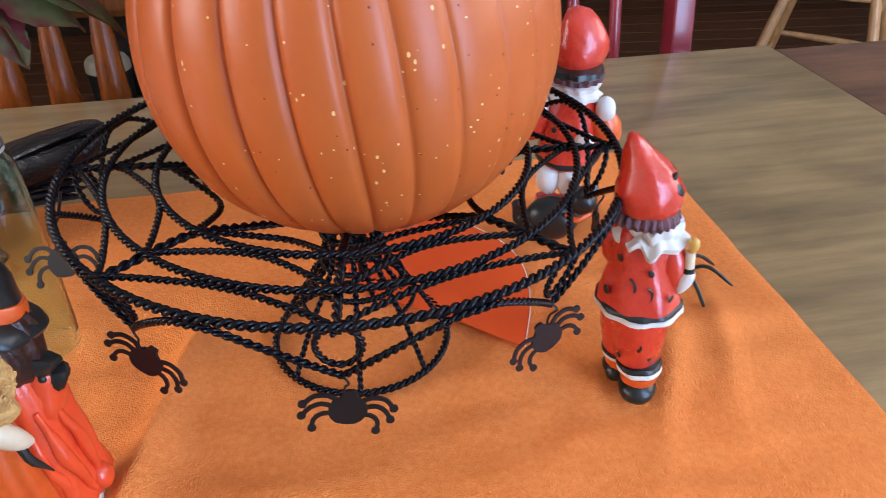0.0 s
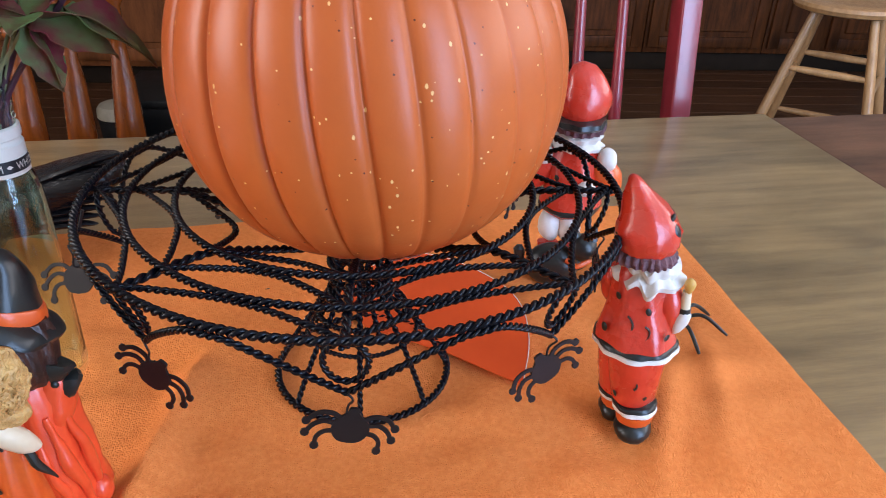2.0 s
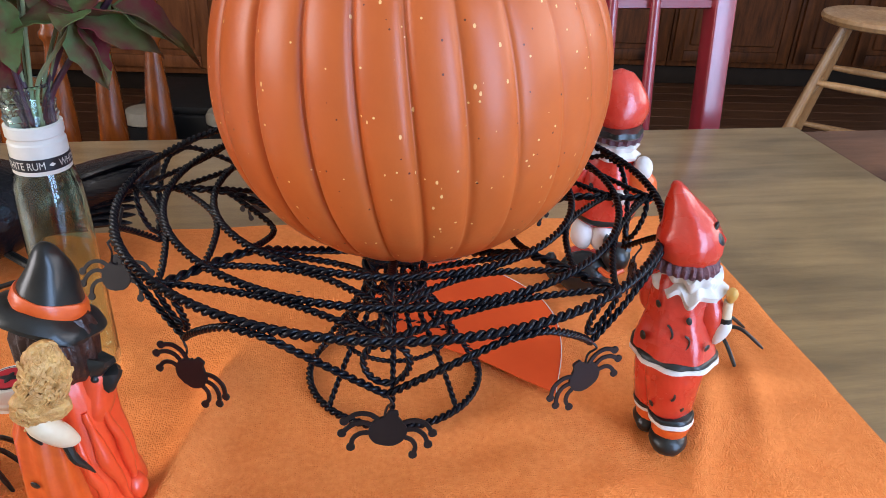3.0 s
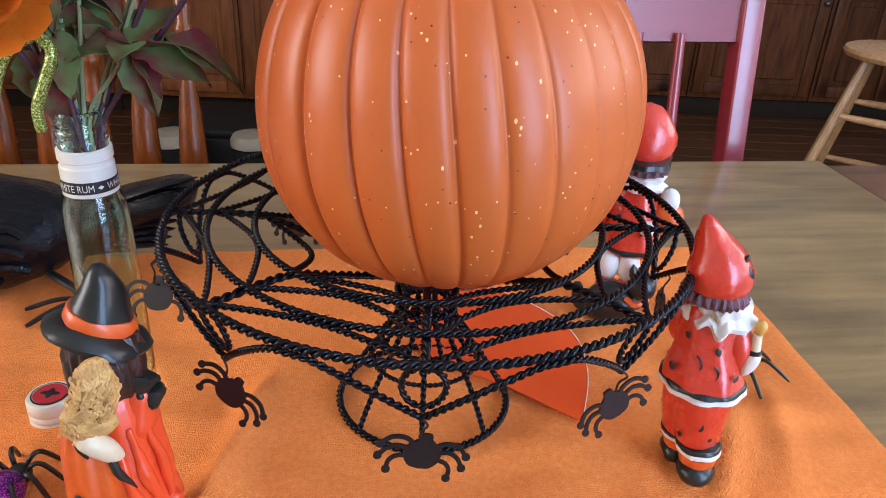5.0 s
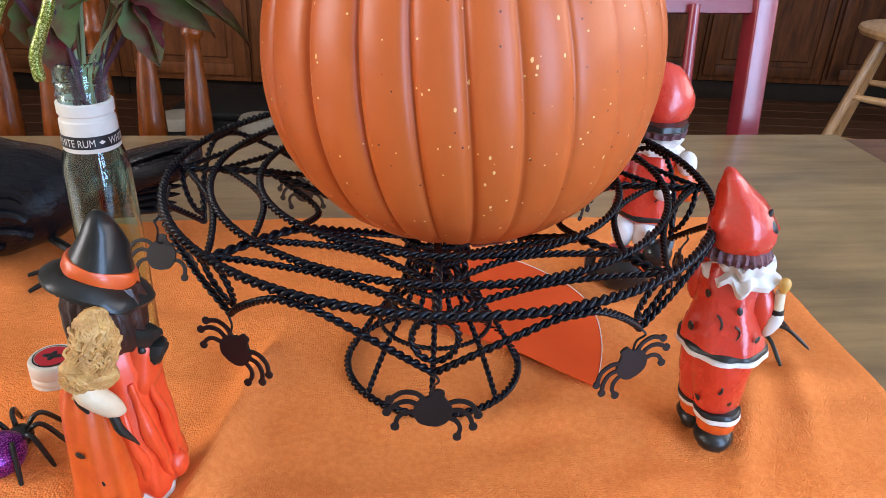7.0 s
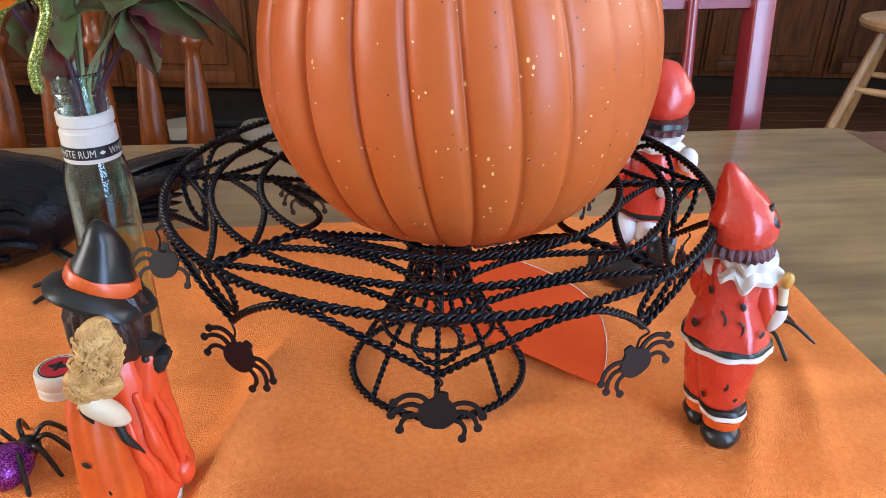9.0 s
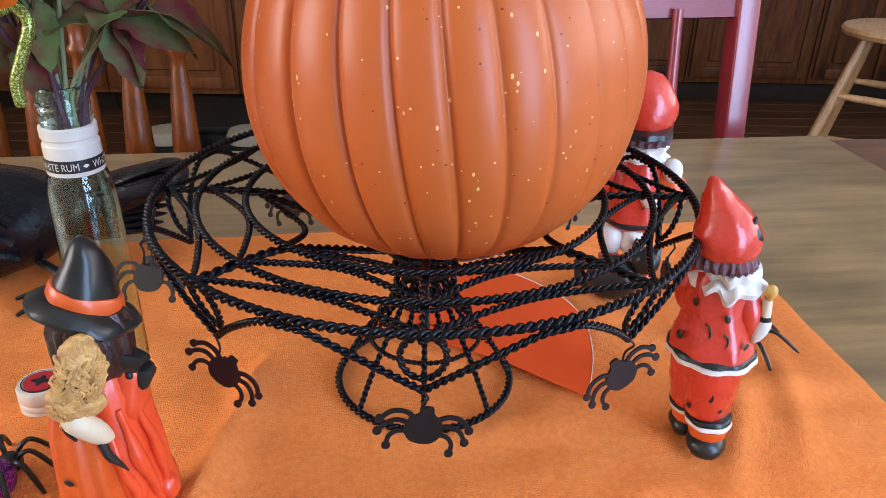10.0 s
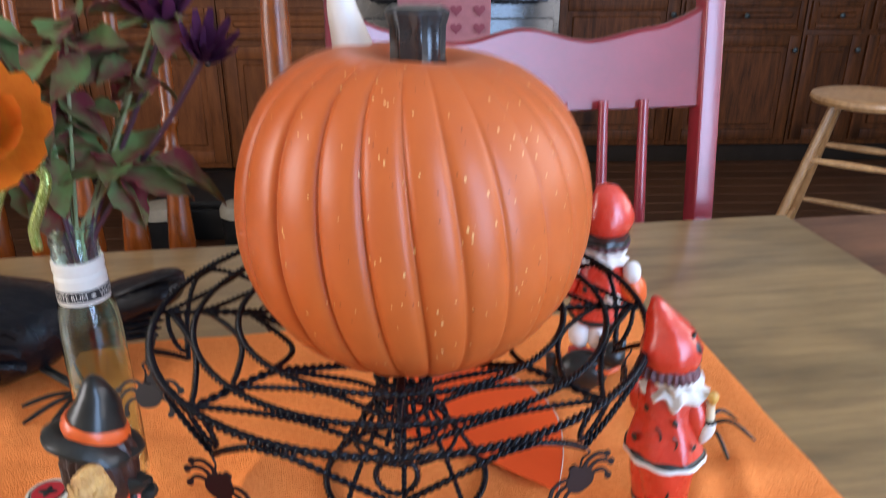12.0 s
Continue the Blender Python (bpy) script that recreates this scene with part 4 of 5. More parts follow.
def standing_clown(bm):
    # shoes
    ball(bm, (0.0132, 0.0155, 0.0078), (0.005, -0.004, 0.0072), INK)
    ball(bm, (0.011, 0.015, 0.008), (-0.011, 0.012, 0.0075), INK)
    # trousers with white and black cuffs
    lathe(bm, [(0.0115, 0.011), (0.0125, 0.013), (0.0125, 0.018)], 20, pose(0.004, -0.002, 0), ORANGE)
    lathe(bm, [(0.0126, 0.0192), (0.0141, 0.0196), (0.0142, 0.0216), (0.0138, 0.0222)], 26, pose(0.004, -0.002, 0), WHITE, frill(0.03, 7))
    lathe(bm, [(0.0137, 0.0221), (0.0146, 0.0228), (0.0147, 0.0242), (0.0138, 0.0252)], 24, pose(0.004, -0.002, 0), INK)
    lathe(bm, [(0.0125, 0.0252), (0.0148, 0.028), (0.0165, 0.042), (0.0182, 0.058), (0.0182, 0.074)], 28, pose(0.002, -0.001, 0), RED, frill(0.025, 5, 1))
    lathe(bm, [(0.0105, 0.011), (0.012, 0.017), (0.0122, 0.019)], 18, pose(-0.009, 0.01, 0), ORANGE)
    lathe(bm, [(0.012, 0.0188), (0.0138, 0.0194), (0.0138, 0.0213), (0.013, 0.0218)], 20, pose(-0.009, 0.01, 0), WHITE)
    lathe(bm, [(0.013, 0.0217), (0.0144, 0.0222), (0.0144, 0.0236), (0.0135, 0.0242)], 20, pose(-0.009, 0.01, 0), INK)
    lathe(bm, [(0.0126, 0.0235), (0.0142, 0.025), (0.016, 0.04), (0.0172, 0.07)], 22, pose(-0.008, 0.009, 0), RED)
    # tunic
    lathe(bm, [(0.0235, 0.0622), (0.0268, 0.0624), (0.0266, 0.0646), (0.0258, 0.065)], 40, None, WHITE, frill(0.035, 8))
    lathe(bm, [(0.0258, 0.0649), (0.0266, 0.0656), (0.0262, 0.0672), (0.0248, 0.0682)], 40, None, INK, frill(0.035, 8))
    lathe(bm, [(0.0253, 0.0676), (0.0246, 0.071), (0.0214, 0.08), (0.0186, 0.089), (0.0178, 0.098), (0.0165, 0.106), (0.012, 0.113)], 40, None, RED, frill(0.03, 7, 0.6))
    # arms
    ball(bm, (0.0085, 0.0105, 0.0175), (0.0185, 0.002, 0.09), RED, 12, pose(0, 0, 0, 0, -14))
    ball(bm, (0.0085, 0.01, 0.015), (-0.0175, 0.006, 0.096), RED, 12, pose(0, 0, 0, 0, 12))
    ball(bm, (0.0053, 0.0066, 0.0088), (0.0262, -0.001, 0.0825), WHITE, 10, pose(0, 0, 0, 0, 24))
    tube(bm, [(0.0275, -0.001, 0.088), (0.0275, -0.001, 0.0915)], 0.0042, 10, INK)
    tube(bm, [(0.0275, -0.001, 0.091), (0.0282, -0.001, 0.1005)], [0.0036, 0.0032], 10, SKIN)
    ball(bm, (0.0034, 0.0034, 0.0048), (0.029, -0.001, 0.1045), CANDLE, 8)
    # ruff, hair, hat
    ruff = lathe(bm, [(0.011, 0.103), (0.0195, 0.1025), (0.0205, 0.1055), (0.0158, 0.109), (0.0178, 0.1125), (0.0172, 0.115), (0.0115, 0.117)], 150, pose(0, 0, 0, 0, 2), WHITE, lambda a, i: 1 + (0.085 if i < 3 else 0.05 if i < 6 else 0.02) * math.sin(9 * a + 0.4 * i) + 0.04 * math.sin(4 * a + 1))
    for v in ruff:
        a = math.atan2(v.co.y, v.co.x)
        v.co.z += (0.0017 * math.sin(7 * a + 0.5) + 0.0012 * math.sin(11 * a)) * max(0, min(1, (v.co.xy.length - 0.011) / 0.008))
    lathe(bm, [(0.0125, 0.1145), (0.0192, 0.1148), (0.0204, 0.1175), (0.0188, 0.1205), (0.012, 0.124)], 88, None, MAUVE, frill(0.055, 26))
    rings = [(0.0165, 0.119, 0), (0.0186, 0.1222, 0.0003), (0.0194, 0.1275, 0.0008), (0.0188, 0.133, 0.0012), (0.0165, 0.1385, 0.0006), (0.013, 0.1435, -0.0015), (0.0094, 0.148, -0.0045), (0.007, 0.1518, -0.0072), (0.0053, 0.155, -0.009), (0.0034, 0.1576, -0.0098), (0.0006, 0.1585, -0.01)]
    vs = lathe(bm, [(r, z) for r, z, x in rings], 30, None, RED, lambda a, i: 1 + 0.03 * math.sin(3 * a + i * 0.8) + 0.02 * math.sin(7 * a - i * 0.6))
    for k, v in enumerate(vs):
        v.co.x += rings[k // 30][2]
    for v in vs:
        p = v.co * 85
        v.co += Vector((v.co.x, v.co.y, 0)).normalized() * 0.0038 * (abs(noise.noise(p + Vector((2, 5, 1)))) - 0.25)
    ball(bm, (0.0018, 0.0038, 0.0042), (0.0182, -0.004, 0.1345), INK, 8, pose(0, 0, 0, 0, -25))
    ball(bm, (0.0018, 0.0034, 0.0036), (0.0152, -0.0035, 0.1395), INK, 8, pose(0, 0, 0, 0, 30))
    # painted marks
    for r, dx, z, s in ((0.0188, -0.011, 0.0965, 0.0022), (0.0196, 0.0095, 0.092, 0.0024), (0.0238, -0.0165, 0.077, 0.0026), (0.0242, 0.0205, 0.077, 0.002), (0.0158, -0.0085, 0.0335, 0.0019), (0.0158, 0.0115, 0.0335, 0.0019)):
        back_dot(bm, r, dx, z, s)
    comma(bm, 0.0204, -0.004, 0.0835)
    comma(bm, 0.0212, 0.0065, 0.0795)
    comma(bm, 0.0182, 0.003, 0.0455)


def seated_clown(bm):
    # black cat at the foot
    ball(bm, (0.021, 0.014, 0.017), (-0.008, -0.022, 0.0155), INK)
    ball(bm, (0.0115, 0.0105, 0.0105), (0.0145, -0.024, 0.0335), INK)
    for s in (-1, 1):
        lathe(bm, [(0.0045, 0), (0.003, 0.005), (0.0006, 0.0095)], 8, pose(0.0145 + s * 0.0065, -0.024, 0.041, 0, s * 14), INK)
    tube(bm, smooth_path([(0.0035, -0.033, 0.026), (0.012, -0.0365, 0.0235), (0.022, -0.031, 0.027)], 4), 0.0022, 6, ORANGE)
    tube(bm, smooth_path([(-0.024, -0.02, 0.008), (-0.034, -0.02, 0.012), (-0.036, -0.018, 0.026)], 5), [0.005] * 6 + [0.0045] * 4 + [0.002], 8, INK)
    ball(bm, (0.02, 0.018, 0.008), (0.002, 0.004, 0.008), INK)
    # legs
    for x, c in ((-0.013, WHITE), (0.002, WHITE)):
        lathe(bm, [(0.006, 0.012), (0.008, 0.02), (0.0085, 0.028)], 16, pose(x, -0.012, 0), RED)
        ball(bm, (0.0094, 0.01, 0.0125), (x, -0.012, 0.043), c)
    # body
    lathe(bm, [(0.017, 0.05), (0.0225, 0.054), (0.0232, 0.06), (0.0212, 0.068), (0.0215, 0.078), (0.0185, 0.096), (0.013, 0.105)], 34, None, RED, frill(0.04, 6))
    lathe(bm, [(0.0228, 0.0545), (0.0238, 0.0562), (0.0232, 0.0585)], 30, None, INK, frill(0.05, 6))
    for s in (-1, 1):
        ball(bm, (0.011, 0.011, 0.017), (s * 0.024, -0.003, 0.083), RED if s < 0 else ORANGE, 12, pose(0, 0, 0, 0, s * -35))
        ball(bm, (0.0075, 0.0075, 0.009), (s * 0.0235, -0.008, 0.0965), WHITE, 10)
    ball(bm, (0.008, 0.005, 0.0055), (0.011, -0.0205, 0.078), WHITE, 10)
    lathe(bm, [(0.011, 0.1), (0.0185, 0.1015), (0.0195, 0.104), (0.0155, 0.107), (0.0175, 0.111), (0.0115, 0.115)], 48, None, WHITE, frill(0.06, 10))
    lathe(bm, [(0.0125, 0.1125), (0.018, 0.1135), (0.0194, 0.118), (0.0182, 0.1225), (0.012, 0.126)], 80, None, MAUVE, frill(0.05, 18))
    lathe(bm, [(0.0178, 0.121), (0.0196, 0.123), (0.0186, 0.1262)], 60, pose(0, 0, 0, 4), INK, frill(0.035, 8))
    rings = [(0.017, 0.1235, 0), (0.0188, 0.127, 0.0004), (0.0194, 0.134, 0.0012), (0.0184, 0.1405, 0.0014), (0.0158, 0.1475, 0.0008), (0.0122, 0.154, -0.0006), (0.0078, 0.1592, -0.0018), (0.001, 0.1615, -0.002)]
    vs = lathe(bm, [(r, z) for r, z, x in rings], 28, None, RED, lambda a, i: 1 + 0.06 * math.sin(3 * a + i * 0.5))
    for k, v in enumerate(vs):
        v.co.x += rings[k // 28][2]
    back_dot(bm, 0.022, -0.012, 0.083, 0.0022)
    comma(bm, 0.0222, 0.004, 0.075)


def witch(bm):
    # hanging robe with folds
    def drape(a, i):
        w = 0.045 + 0.095 * max(0, 1 - i / 8)
        return 1 + w * math.sin(5 * a + 0.9 + 0.28 * i) + 0.5 * w * math.sin(9 * a + i * 0.6) + 0.2 * w * math.sin(17 * a)

    lathe(bm, [(0.0195, 0.0165), (0.0232, 0.0155), (0.0252, 0.02), (0.0246, 0.026), (0.0236, 0.033), (0.0232, 0.04), (0.0228, 0.05), (0.0224, 0.06), (0.0212, 0.072), (0.0212, 0.088), (0.0165, 0.103), (0.011, 0.112)], 96, pose(0.002, -0.001, 0) @ Matrix.Diagonal((1, 0.95, 1, 1)), ROBE, drape)
    lathe(bm, [(0.0175, 0.0105), (0.0185, 0.01), (0.0182, 0.03), (0.0165, 0.055), (0.0145, 0.076), (0.009, 0.092)], 60, pose(-0.0145, -0.01, 0), ORANGE, lambda a, i: 1 + 0.06 * math.sin(9 * a + 0.2 * i))
    for x, z in ((-0.026, 0.053), (-0.0205, 0.036), (-0.013, 0.024)):
        r = 0.0196 - 0.055 * z
        dx = x + 0.0145
        spot(bm, r, x, -0.01 - math.sqrt(max(1e-6, r * r - dx * dx)) - 0.0006, z, 0.0019, 1.3)
    lathe(bm, [(0.0165, 0.001), (0.0185, 0.003), (0.0188, 0.014), (0.016, 0.019)], 48, pose(0.003, -0.004, 0), WHITE, frill(0.04, 7))
    ball(bm, (0.0085, 0.0125, 0.0065), (-0.0105, -0.02, 0.0063), INK, 12)
    ball(bm, (0.008, 0.0085, 0.0085), (0.0215, -0.01, 0.0235), ROBE, 14, pose(0, 0, 0, 0, 20))
    for fold_path, w in ((((0.004, -0.021, 0.084), (0.0085, -0.0235, 0.062), (0.0125, -0.0225, 0.042), (0.0165, -0.0185, 0.024)), 0.0036), (((0.0135, -0.0165, 0.086), (0.019, -0.0165, 0.062), (0.0215, -0.0135, 0.042), (0.0225, -0.0105, 0.026)), 0.0034), (((-0.002, -0.022, 0.07), (0.0015, -0.0245, 0.05), (0.0045, -0.0235, 0.03), (0.006, -0.0235, 0.02)), 0.003)):
        path = smooth_path(fold_path, 6)
        tube(bm, path, [w * (0.25 + 0.75 * math.sin(math.pi * (0.06 + 0.86 * j / (len(path) - 1))) ** 0.7) for j in range(len(path))], 12, ROBE)
    ball(bm, (0.011, 0.0115, 0.022), (0.0125, -0.009, 0.086), ROBE, 14, pose(0, 0, 0, 0, 14))
    # head and hair under the hat
    ball(bm, (0.0165, 0.0165, 0.02), (-0.001, 0.002, 0.116), SKIN)
    lathe(bm, [(0.0155, 0.1), (0.0182, 0.104), (0.019, 0.112), (0.0188, 0.124), (0.0165, 0.13)], 80, pose(0.001, -0.0035, 0), HAIR, lambda a, i: 1.04 + 0.05 * math.sin(17 * a + 0.7 * i) + 0.04 * math.sin(5 * a - 0.6 * i))
    for s in (-1, 1):
        lathe(bm, [(0.002, 0), (0.005, 0.004), (0.0085, 0.009), (0.0075, 0.0115), (0.002, 0.0105)], 14, pose(0.0138, -0.0155, 0.0985, 0, 70 + s * 50, 0) @ Matrix.Diagonal((0.95, 0.7, 0.95, 1)), INK, frill(0.12, 5))
    ball(bm, (0.0019, 0.0019, 0.0022), (0.0138, -0.017, 0.0985), INK, 8)
    # hat, tipped to one side
    tip = pose(0.0005, 0, 0.13, 0, 21)
    lathe(bm, [(0.017, -0.0035), (0.0235, -0.0055), (0.0262, -0.004), (0.0264, -0.002), (0.0235, 0.001), (0.0185, 0.004)], 40, tip, INK, frill(0.025, 4, 0.4))
    lathe(bm, [(0.0182, 0.0025), (0.019, 0.004), (0.018, 0.0085), (0.017, 0.0098)], 40, tip, ORANGE)
    rings = [(0.0178, 0.0035, 0), (0.016, 0.01, 0), (0.014, 0.0148, -0.0004), (0.0118, 0.0196, -0.001), (0.0095, 0.0242, -0.002), (0.0072, 0.0285, -0.0032), (0.0046, 0.0312, -0.004), (0.001, 0.0325, -0.0044)]
    vs = lathe(bm, [(r, z) for r, z, x in rings], 34, None, INK, frill(0.02, 3))
    for k, v in enumerate(vs):
        v.co.x += rings[k // 34][2]
    bmesh.ops.transform(bm, matrix=tip, verts=vs)
    # broom held across the back: straw head, ivory sleeve, black handle end
    straw = ball(bm, (0.0122, 0.008, 0.019), (-0.0085, -0.0285, 0.1115), STRAW, 40, pose(0, 0, 0, 0, 12))
    straw += ball(bm, (0.0142, 0.0085, 0.0095), (-0.0125, -0.0285, 0.1005), STRAW, 36, pose(0, 0, 0, 0, 20))
    for v in straw:
        p = Vector((v.co.x * 420, v.co.y * 420, v.co.z * 260))
        v.co.y -= 0.0016 * abs(noise.noise(p)) + 0.001 * noise.noise(p * 2.1)
        v.co.x += 0.0011 * noise.noise(p + Vector((7, 0, 0)))
    r = random.Random(8)
    for k in range(120):                 # curled straws over the broom's head
        u, w = r.uniform(-0.95, 0.95), r.uniform(-0.92, 0.9)
        if u * u + w * w > 0.93:
            continue
        cx, cz = -0.0095 - 0.004 * (w < -0.3), 0.1095
        pts = []
        for j in range(5):
            uu = u + 0.13 * math.sin(j * 1.7 + k)
            ww = w - 0.09 * (j - 2)
            pts.append((cx + 0.0128 * uu + 0.16 * 0.02 * ww, -0.0283 - 0.0093 * math.sqrt(max(0.03, 1 - uu * uu - ww * ww)), cz + 0.0195 * ww))
        tube(bm, smooth_path(pts, 2), [0.0006] + [0.0011] * 7 + [0.0005], 5, STRAW)
    tube(bm, smooth_path([(-0.0195, -0.027, 0.096), (-0.0145, -0.0305, 0.0895), (-0.0075, -0.0315, 0.082), (-0.001, -0.03, 0.0755)], 5), [0.004, 0.005, 0.0056, 0.006, 0.0062, 0.0062, 0.0062, 0.0062, 0.0061, 0.006, 0.0058, 0.0055, 0.005, 0.0042, 0.0032, 0.0014], 14, SKIN)
    tube(bm, smooth_path([(-0.008, -0.032, 0.081), (-0.005, -0.0335, 0.071), (0.003, -0.0335, 0.058)], 4), [0.0024, 0.0025, 0.0025, 0.0024, 0.0022, 0.002, 0.0016, 0.0011, 0.0005], 8, INK)
    tube(bm, smooth_path([(-0.0175, -0.024, 0.092), (-0.0195, -0.027, 0.086), (-0.0175, -0.03, 0.079)], 4), [0.002, 0.0026, 0.0028, 0.0028, 0.0026, 0.0022, 0.0018, 0.0012, 0.0005], 8, INK)


figure("clown_figurine", standing_clown, (0.1615, -0.054, C), -27, -0.07, "red clown figurine with a pointed cap, ruff and candle", (0.88, 1.045))
figure("clown_figurine", seated_clown, (0.1595, 0.135, C), -16, 0.0, "red clown figurine with a white ruff and a black cat", (1.0, 1.075))
figure("witch_figurine", witch, (-0.147, -0.113, C), 29, 0.0, "witch figurine in a black hat and red-orange robe holding a broom", (0.84, 0.985))

# ---- crow ----
crow = thing("crow_ornament", (-0.365, 0.168, C), "glossy black crow ornament with carved feathers", "ornament")
bm = bmesh.new()
vs = ball(bm, (0.09, 0.055, 0.046), (0, -0.018, 0.041), 0, 28, pose(0, 0, 0, 0, -6))
for v in vs:
    v.co += v.co.normalized() * 0.004 * noise.noise(v.co * 40)
part("body", bm, M["feather"], crow)
bm = bmesh.new()
tube(bm, smooth_path([(0.055, -0.004, 0.042), (0.09, -0.006, 0.052), (0.13, -0.007, 0.066), (0.165, -0.008, 0.078), (0.178, -0.008, 0.081)], 5), [0.036, 0.036, 0.035, 0.035, 0.034, 0.034, 0.033, 0.033, 0.032, 0.032, 0.031, 0.03, 0.029, 0.028, 0.027, 0.025, 0.023, 0.02, 0.016, 0.01, 0.002], 18, flat=0.55)
part("tail", bm, M["feather"], crow)
for k in range(9):
    bm = bmesh.new()
    w = k / 8
    tube(bm, smooth_path([(0.062, -0.02 - 0.006 * w, 0.052 - 0.028 * w), (0.1, -0.026 - 0.004 * w, 0.068 - 0.032 * w), (0.15 - 0.012 * w, -0.026, 0.088 - 0.048 * w), (0.184 - 0.03 * w, -0.02, 0.097 - 0.06 * w)], 5), [0.003, 0.0035, 0.004, 0.0045, 0.005, 0.005, 0.005, 0.005, 0.005, 0.005, 0.0048, 0.0044, 0.004, 0.0034, 0.0026, 0.0008], 8, flat=0.6)
    part("tail_feather", bm, M["feather"], crow)
for k in range(12):
    bm = bmesh.new()
    x0 = -0.05 + 0.03 * (k % 4)
    z0 = 0.026 + 0.014 * (k // 4)
    pts = []
    for j in range(9):
        a = 0.3 + 4.4 * j / 8
        rr = 0.015 * (1 - 0.08 * j)
        x, z = x0 + rr * math.cos(a) * 1.3, z0 + rr * math.sin(a) * 0.8
        q = 1 - (x / 0.09) ** 2 - ((z - 0.041) / 0.046) ** 2
        pts.append((x, -0.018 - 0.055 * math.sqrt(max(q, 0.02)) - 0.0005, z))
    tube(bm, smooth_path(pts, 3), [0.0046] * 10 + [0.004] * 8 + [0.003] * 6 + [0.001], 8)
    part("carved_feather", bm, M["feather"], crow)
bm = bmesh.new()
ball(bm, (0.036, 0.03, 0.031), (-0.098, -0.004, 0.064))
part("head", bm, M["feather"], crow)
bm = bmesh.new()
tube(bm, [(-0.125, -0.006, 0.062), (-0.15, -0.008, 0.057), (-0.172, -0.009, 0.048)], [0.011, 0.008, 0.001], 10)
part("beak", bm, M["ink"], crow)
bm = bmesh.new()
tube(bm, smooth_path([(0.055, -0.035, 0.02), (0.085, -0.05, 0.012), (0.098, -0.055, 0.005)], 4), 0.0035, 8)
for x, y in ((0.058, -0.073), (0.07, -0.096), (0.092, -0.1)):
    tube(bm, smooth_path([(0.098, -0.055, 0.005), ((0.098 + x) / 2, (y - 0.055) / 2 + 0.002, 0.007), (x, y, 0.004)], 4), [0.002] * 8 + [0.0015], 7)
part("foot", bm, M["ink"], crow)

# ---- bottle ----
BX, BY = -0.197, 0.008
bottle = thing("rum_bottle", (BX, BY, C), "empty pale green glass rum bottle used as a vase", "bottle")
bm = bmesh.new()
outer = [(0.004, 0.0015), (0.0178, 0.0), (0.0205, 0.003), (0.0212, 0.01), (0.0213, 0.06), (0.0208, 0.092), (0.0205, 0.115), (0.0202, 0.126), (0.0194, 0.134), (0.0178, 0.1405), (0.0155, 0.146), (0.0148, 0.17), (0.0148, 0.172), (0.0156, 0.174), (0.0148, 0.176), (0.0148, 0.179), (0.0156, 0.181), (0.0148, 0.183), (0.0148, 0.188), (0.0152, 0.1905), (0.014, 0.192)]
inner = [(0.0125, 0.191), (0.0122, 0.18), (0.0125, 0.15), (0.0162, 0.137), (0.0178, 0.128), (0.0184, 0.112), (0.0188, 0.09), (0.0192, 0.02), (0.0175, 0.009), (0.004, 0.007)]
lathe(bm, outer + inner, 48)
glass = part("glass", bm, M["glass"], bottle, "clear pale green glass with a screw thread")
glass.visible_shadow = False
bm = bmesh.new()
lathe(bm, [(0.0158, 0.1432), (0.0176, 0.1438), (0.0172, 0.1602), (0.0162, 0.1612), (0.0162, 0.1632), (0.0172, 0.1642), (0.0172, 0.1698), (0.016, 0.1706), (0.0152, 0.1706), (0.0152, 0.1432)], 48)
collar = part("collar", bm, M["plastic"], bottle, "white plastic tamper collar")
bm = bmesh.new()
lathe(bm, [(0.0177, 0.1462), (0.01785, 0.1462), (0.01773, 0.1532), (0.0175, 0.1532)], 48, cap=False)
part("band", bm, M["band"], collar, "black band printed with white capitals")


def lettering(text, size, radius, z, start, span, parent):
    """White capitals bent round an upright cylinder, from the angle start over the angle span."""
    curve = bpy.data.curves.new("lettering", "FONT")
    curve.body, curve.size, curve.align_x, curve.offset = text, size, "LEFT", 0.0
    temp = new("lettering", curve)
    bpy.context.view_layer.update()
    me = bpy.data.meshes.new_from_object(temp.evaluated_get(bpy.context.evaluated_depsgraph_get()))
    bpy.data.objects.remove(temp)
    wide = max(v.co.x for v in me.vertices)
    for v in me.vertices:
        a = start + v.co.x / wide * span
        v.co = Vector((radius * math.cos(a), radius * math.sin(a), z + v.co.y))
    me.materials.clear()
    link_mesh("lettering", me, M["plastic"], parent, "white printed capitals")


RT = 0.01795
mid = radians(-66 + 19 + 2)
for start in (14, 134, 254):
    lettering("WHITE RUM", 0.006, RT, 0.1476, mid + radians(start), radians(92), collar)
for turn in (0, 120, 240):
    bm = bmesh.new()
    vs = [bm.verts.new((RT * math.cos(mid + radians(turn) + dx / RT), RT * math.sin(mid + radians(turn) + dx / RT), 0.1497 + dz)) for dx, dz in ((-0.0021, 0), (0, -0.0012), (0.0021, 0), (0, 0.0012))]
    bm.faces.new(vs)
    part("diamond", bm, M["plastic"], collar, smooth=False)
for o in collar.children_recursive + [collar]:
    o.scale = (0.955, 0.955, 1) if o == collar else (1, 1, 1)

bottle.scale = (0.91, 0.91, 1)

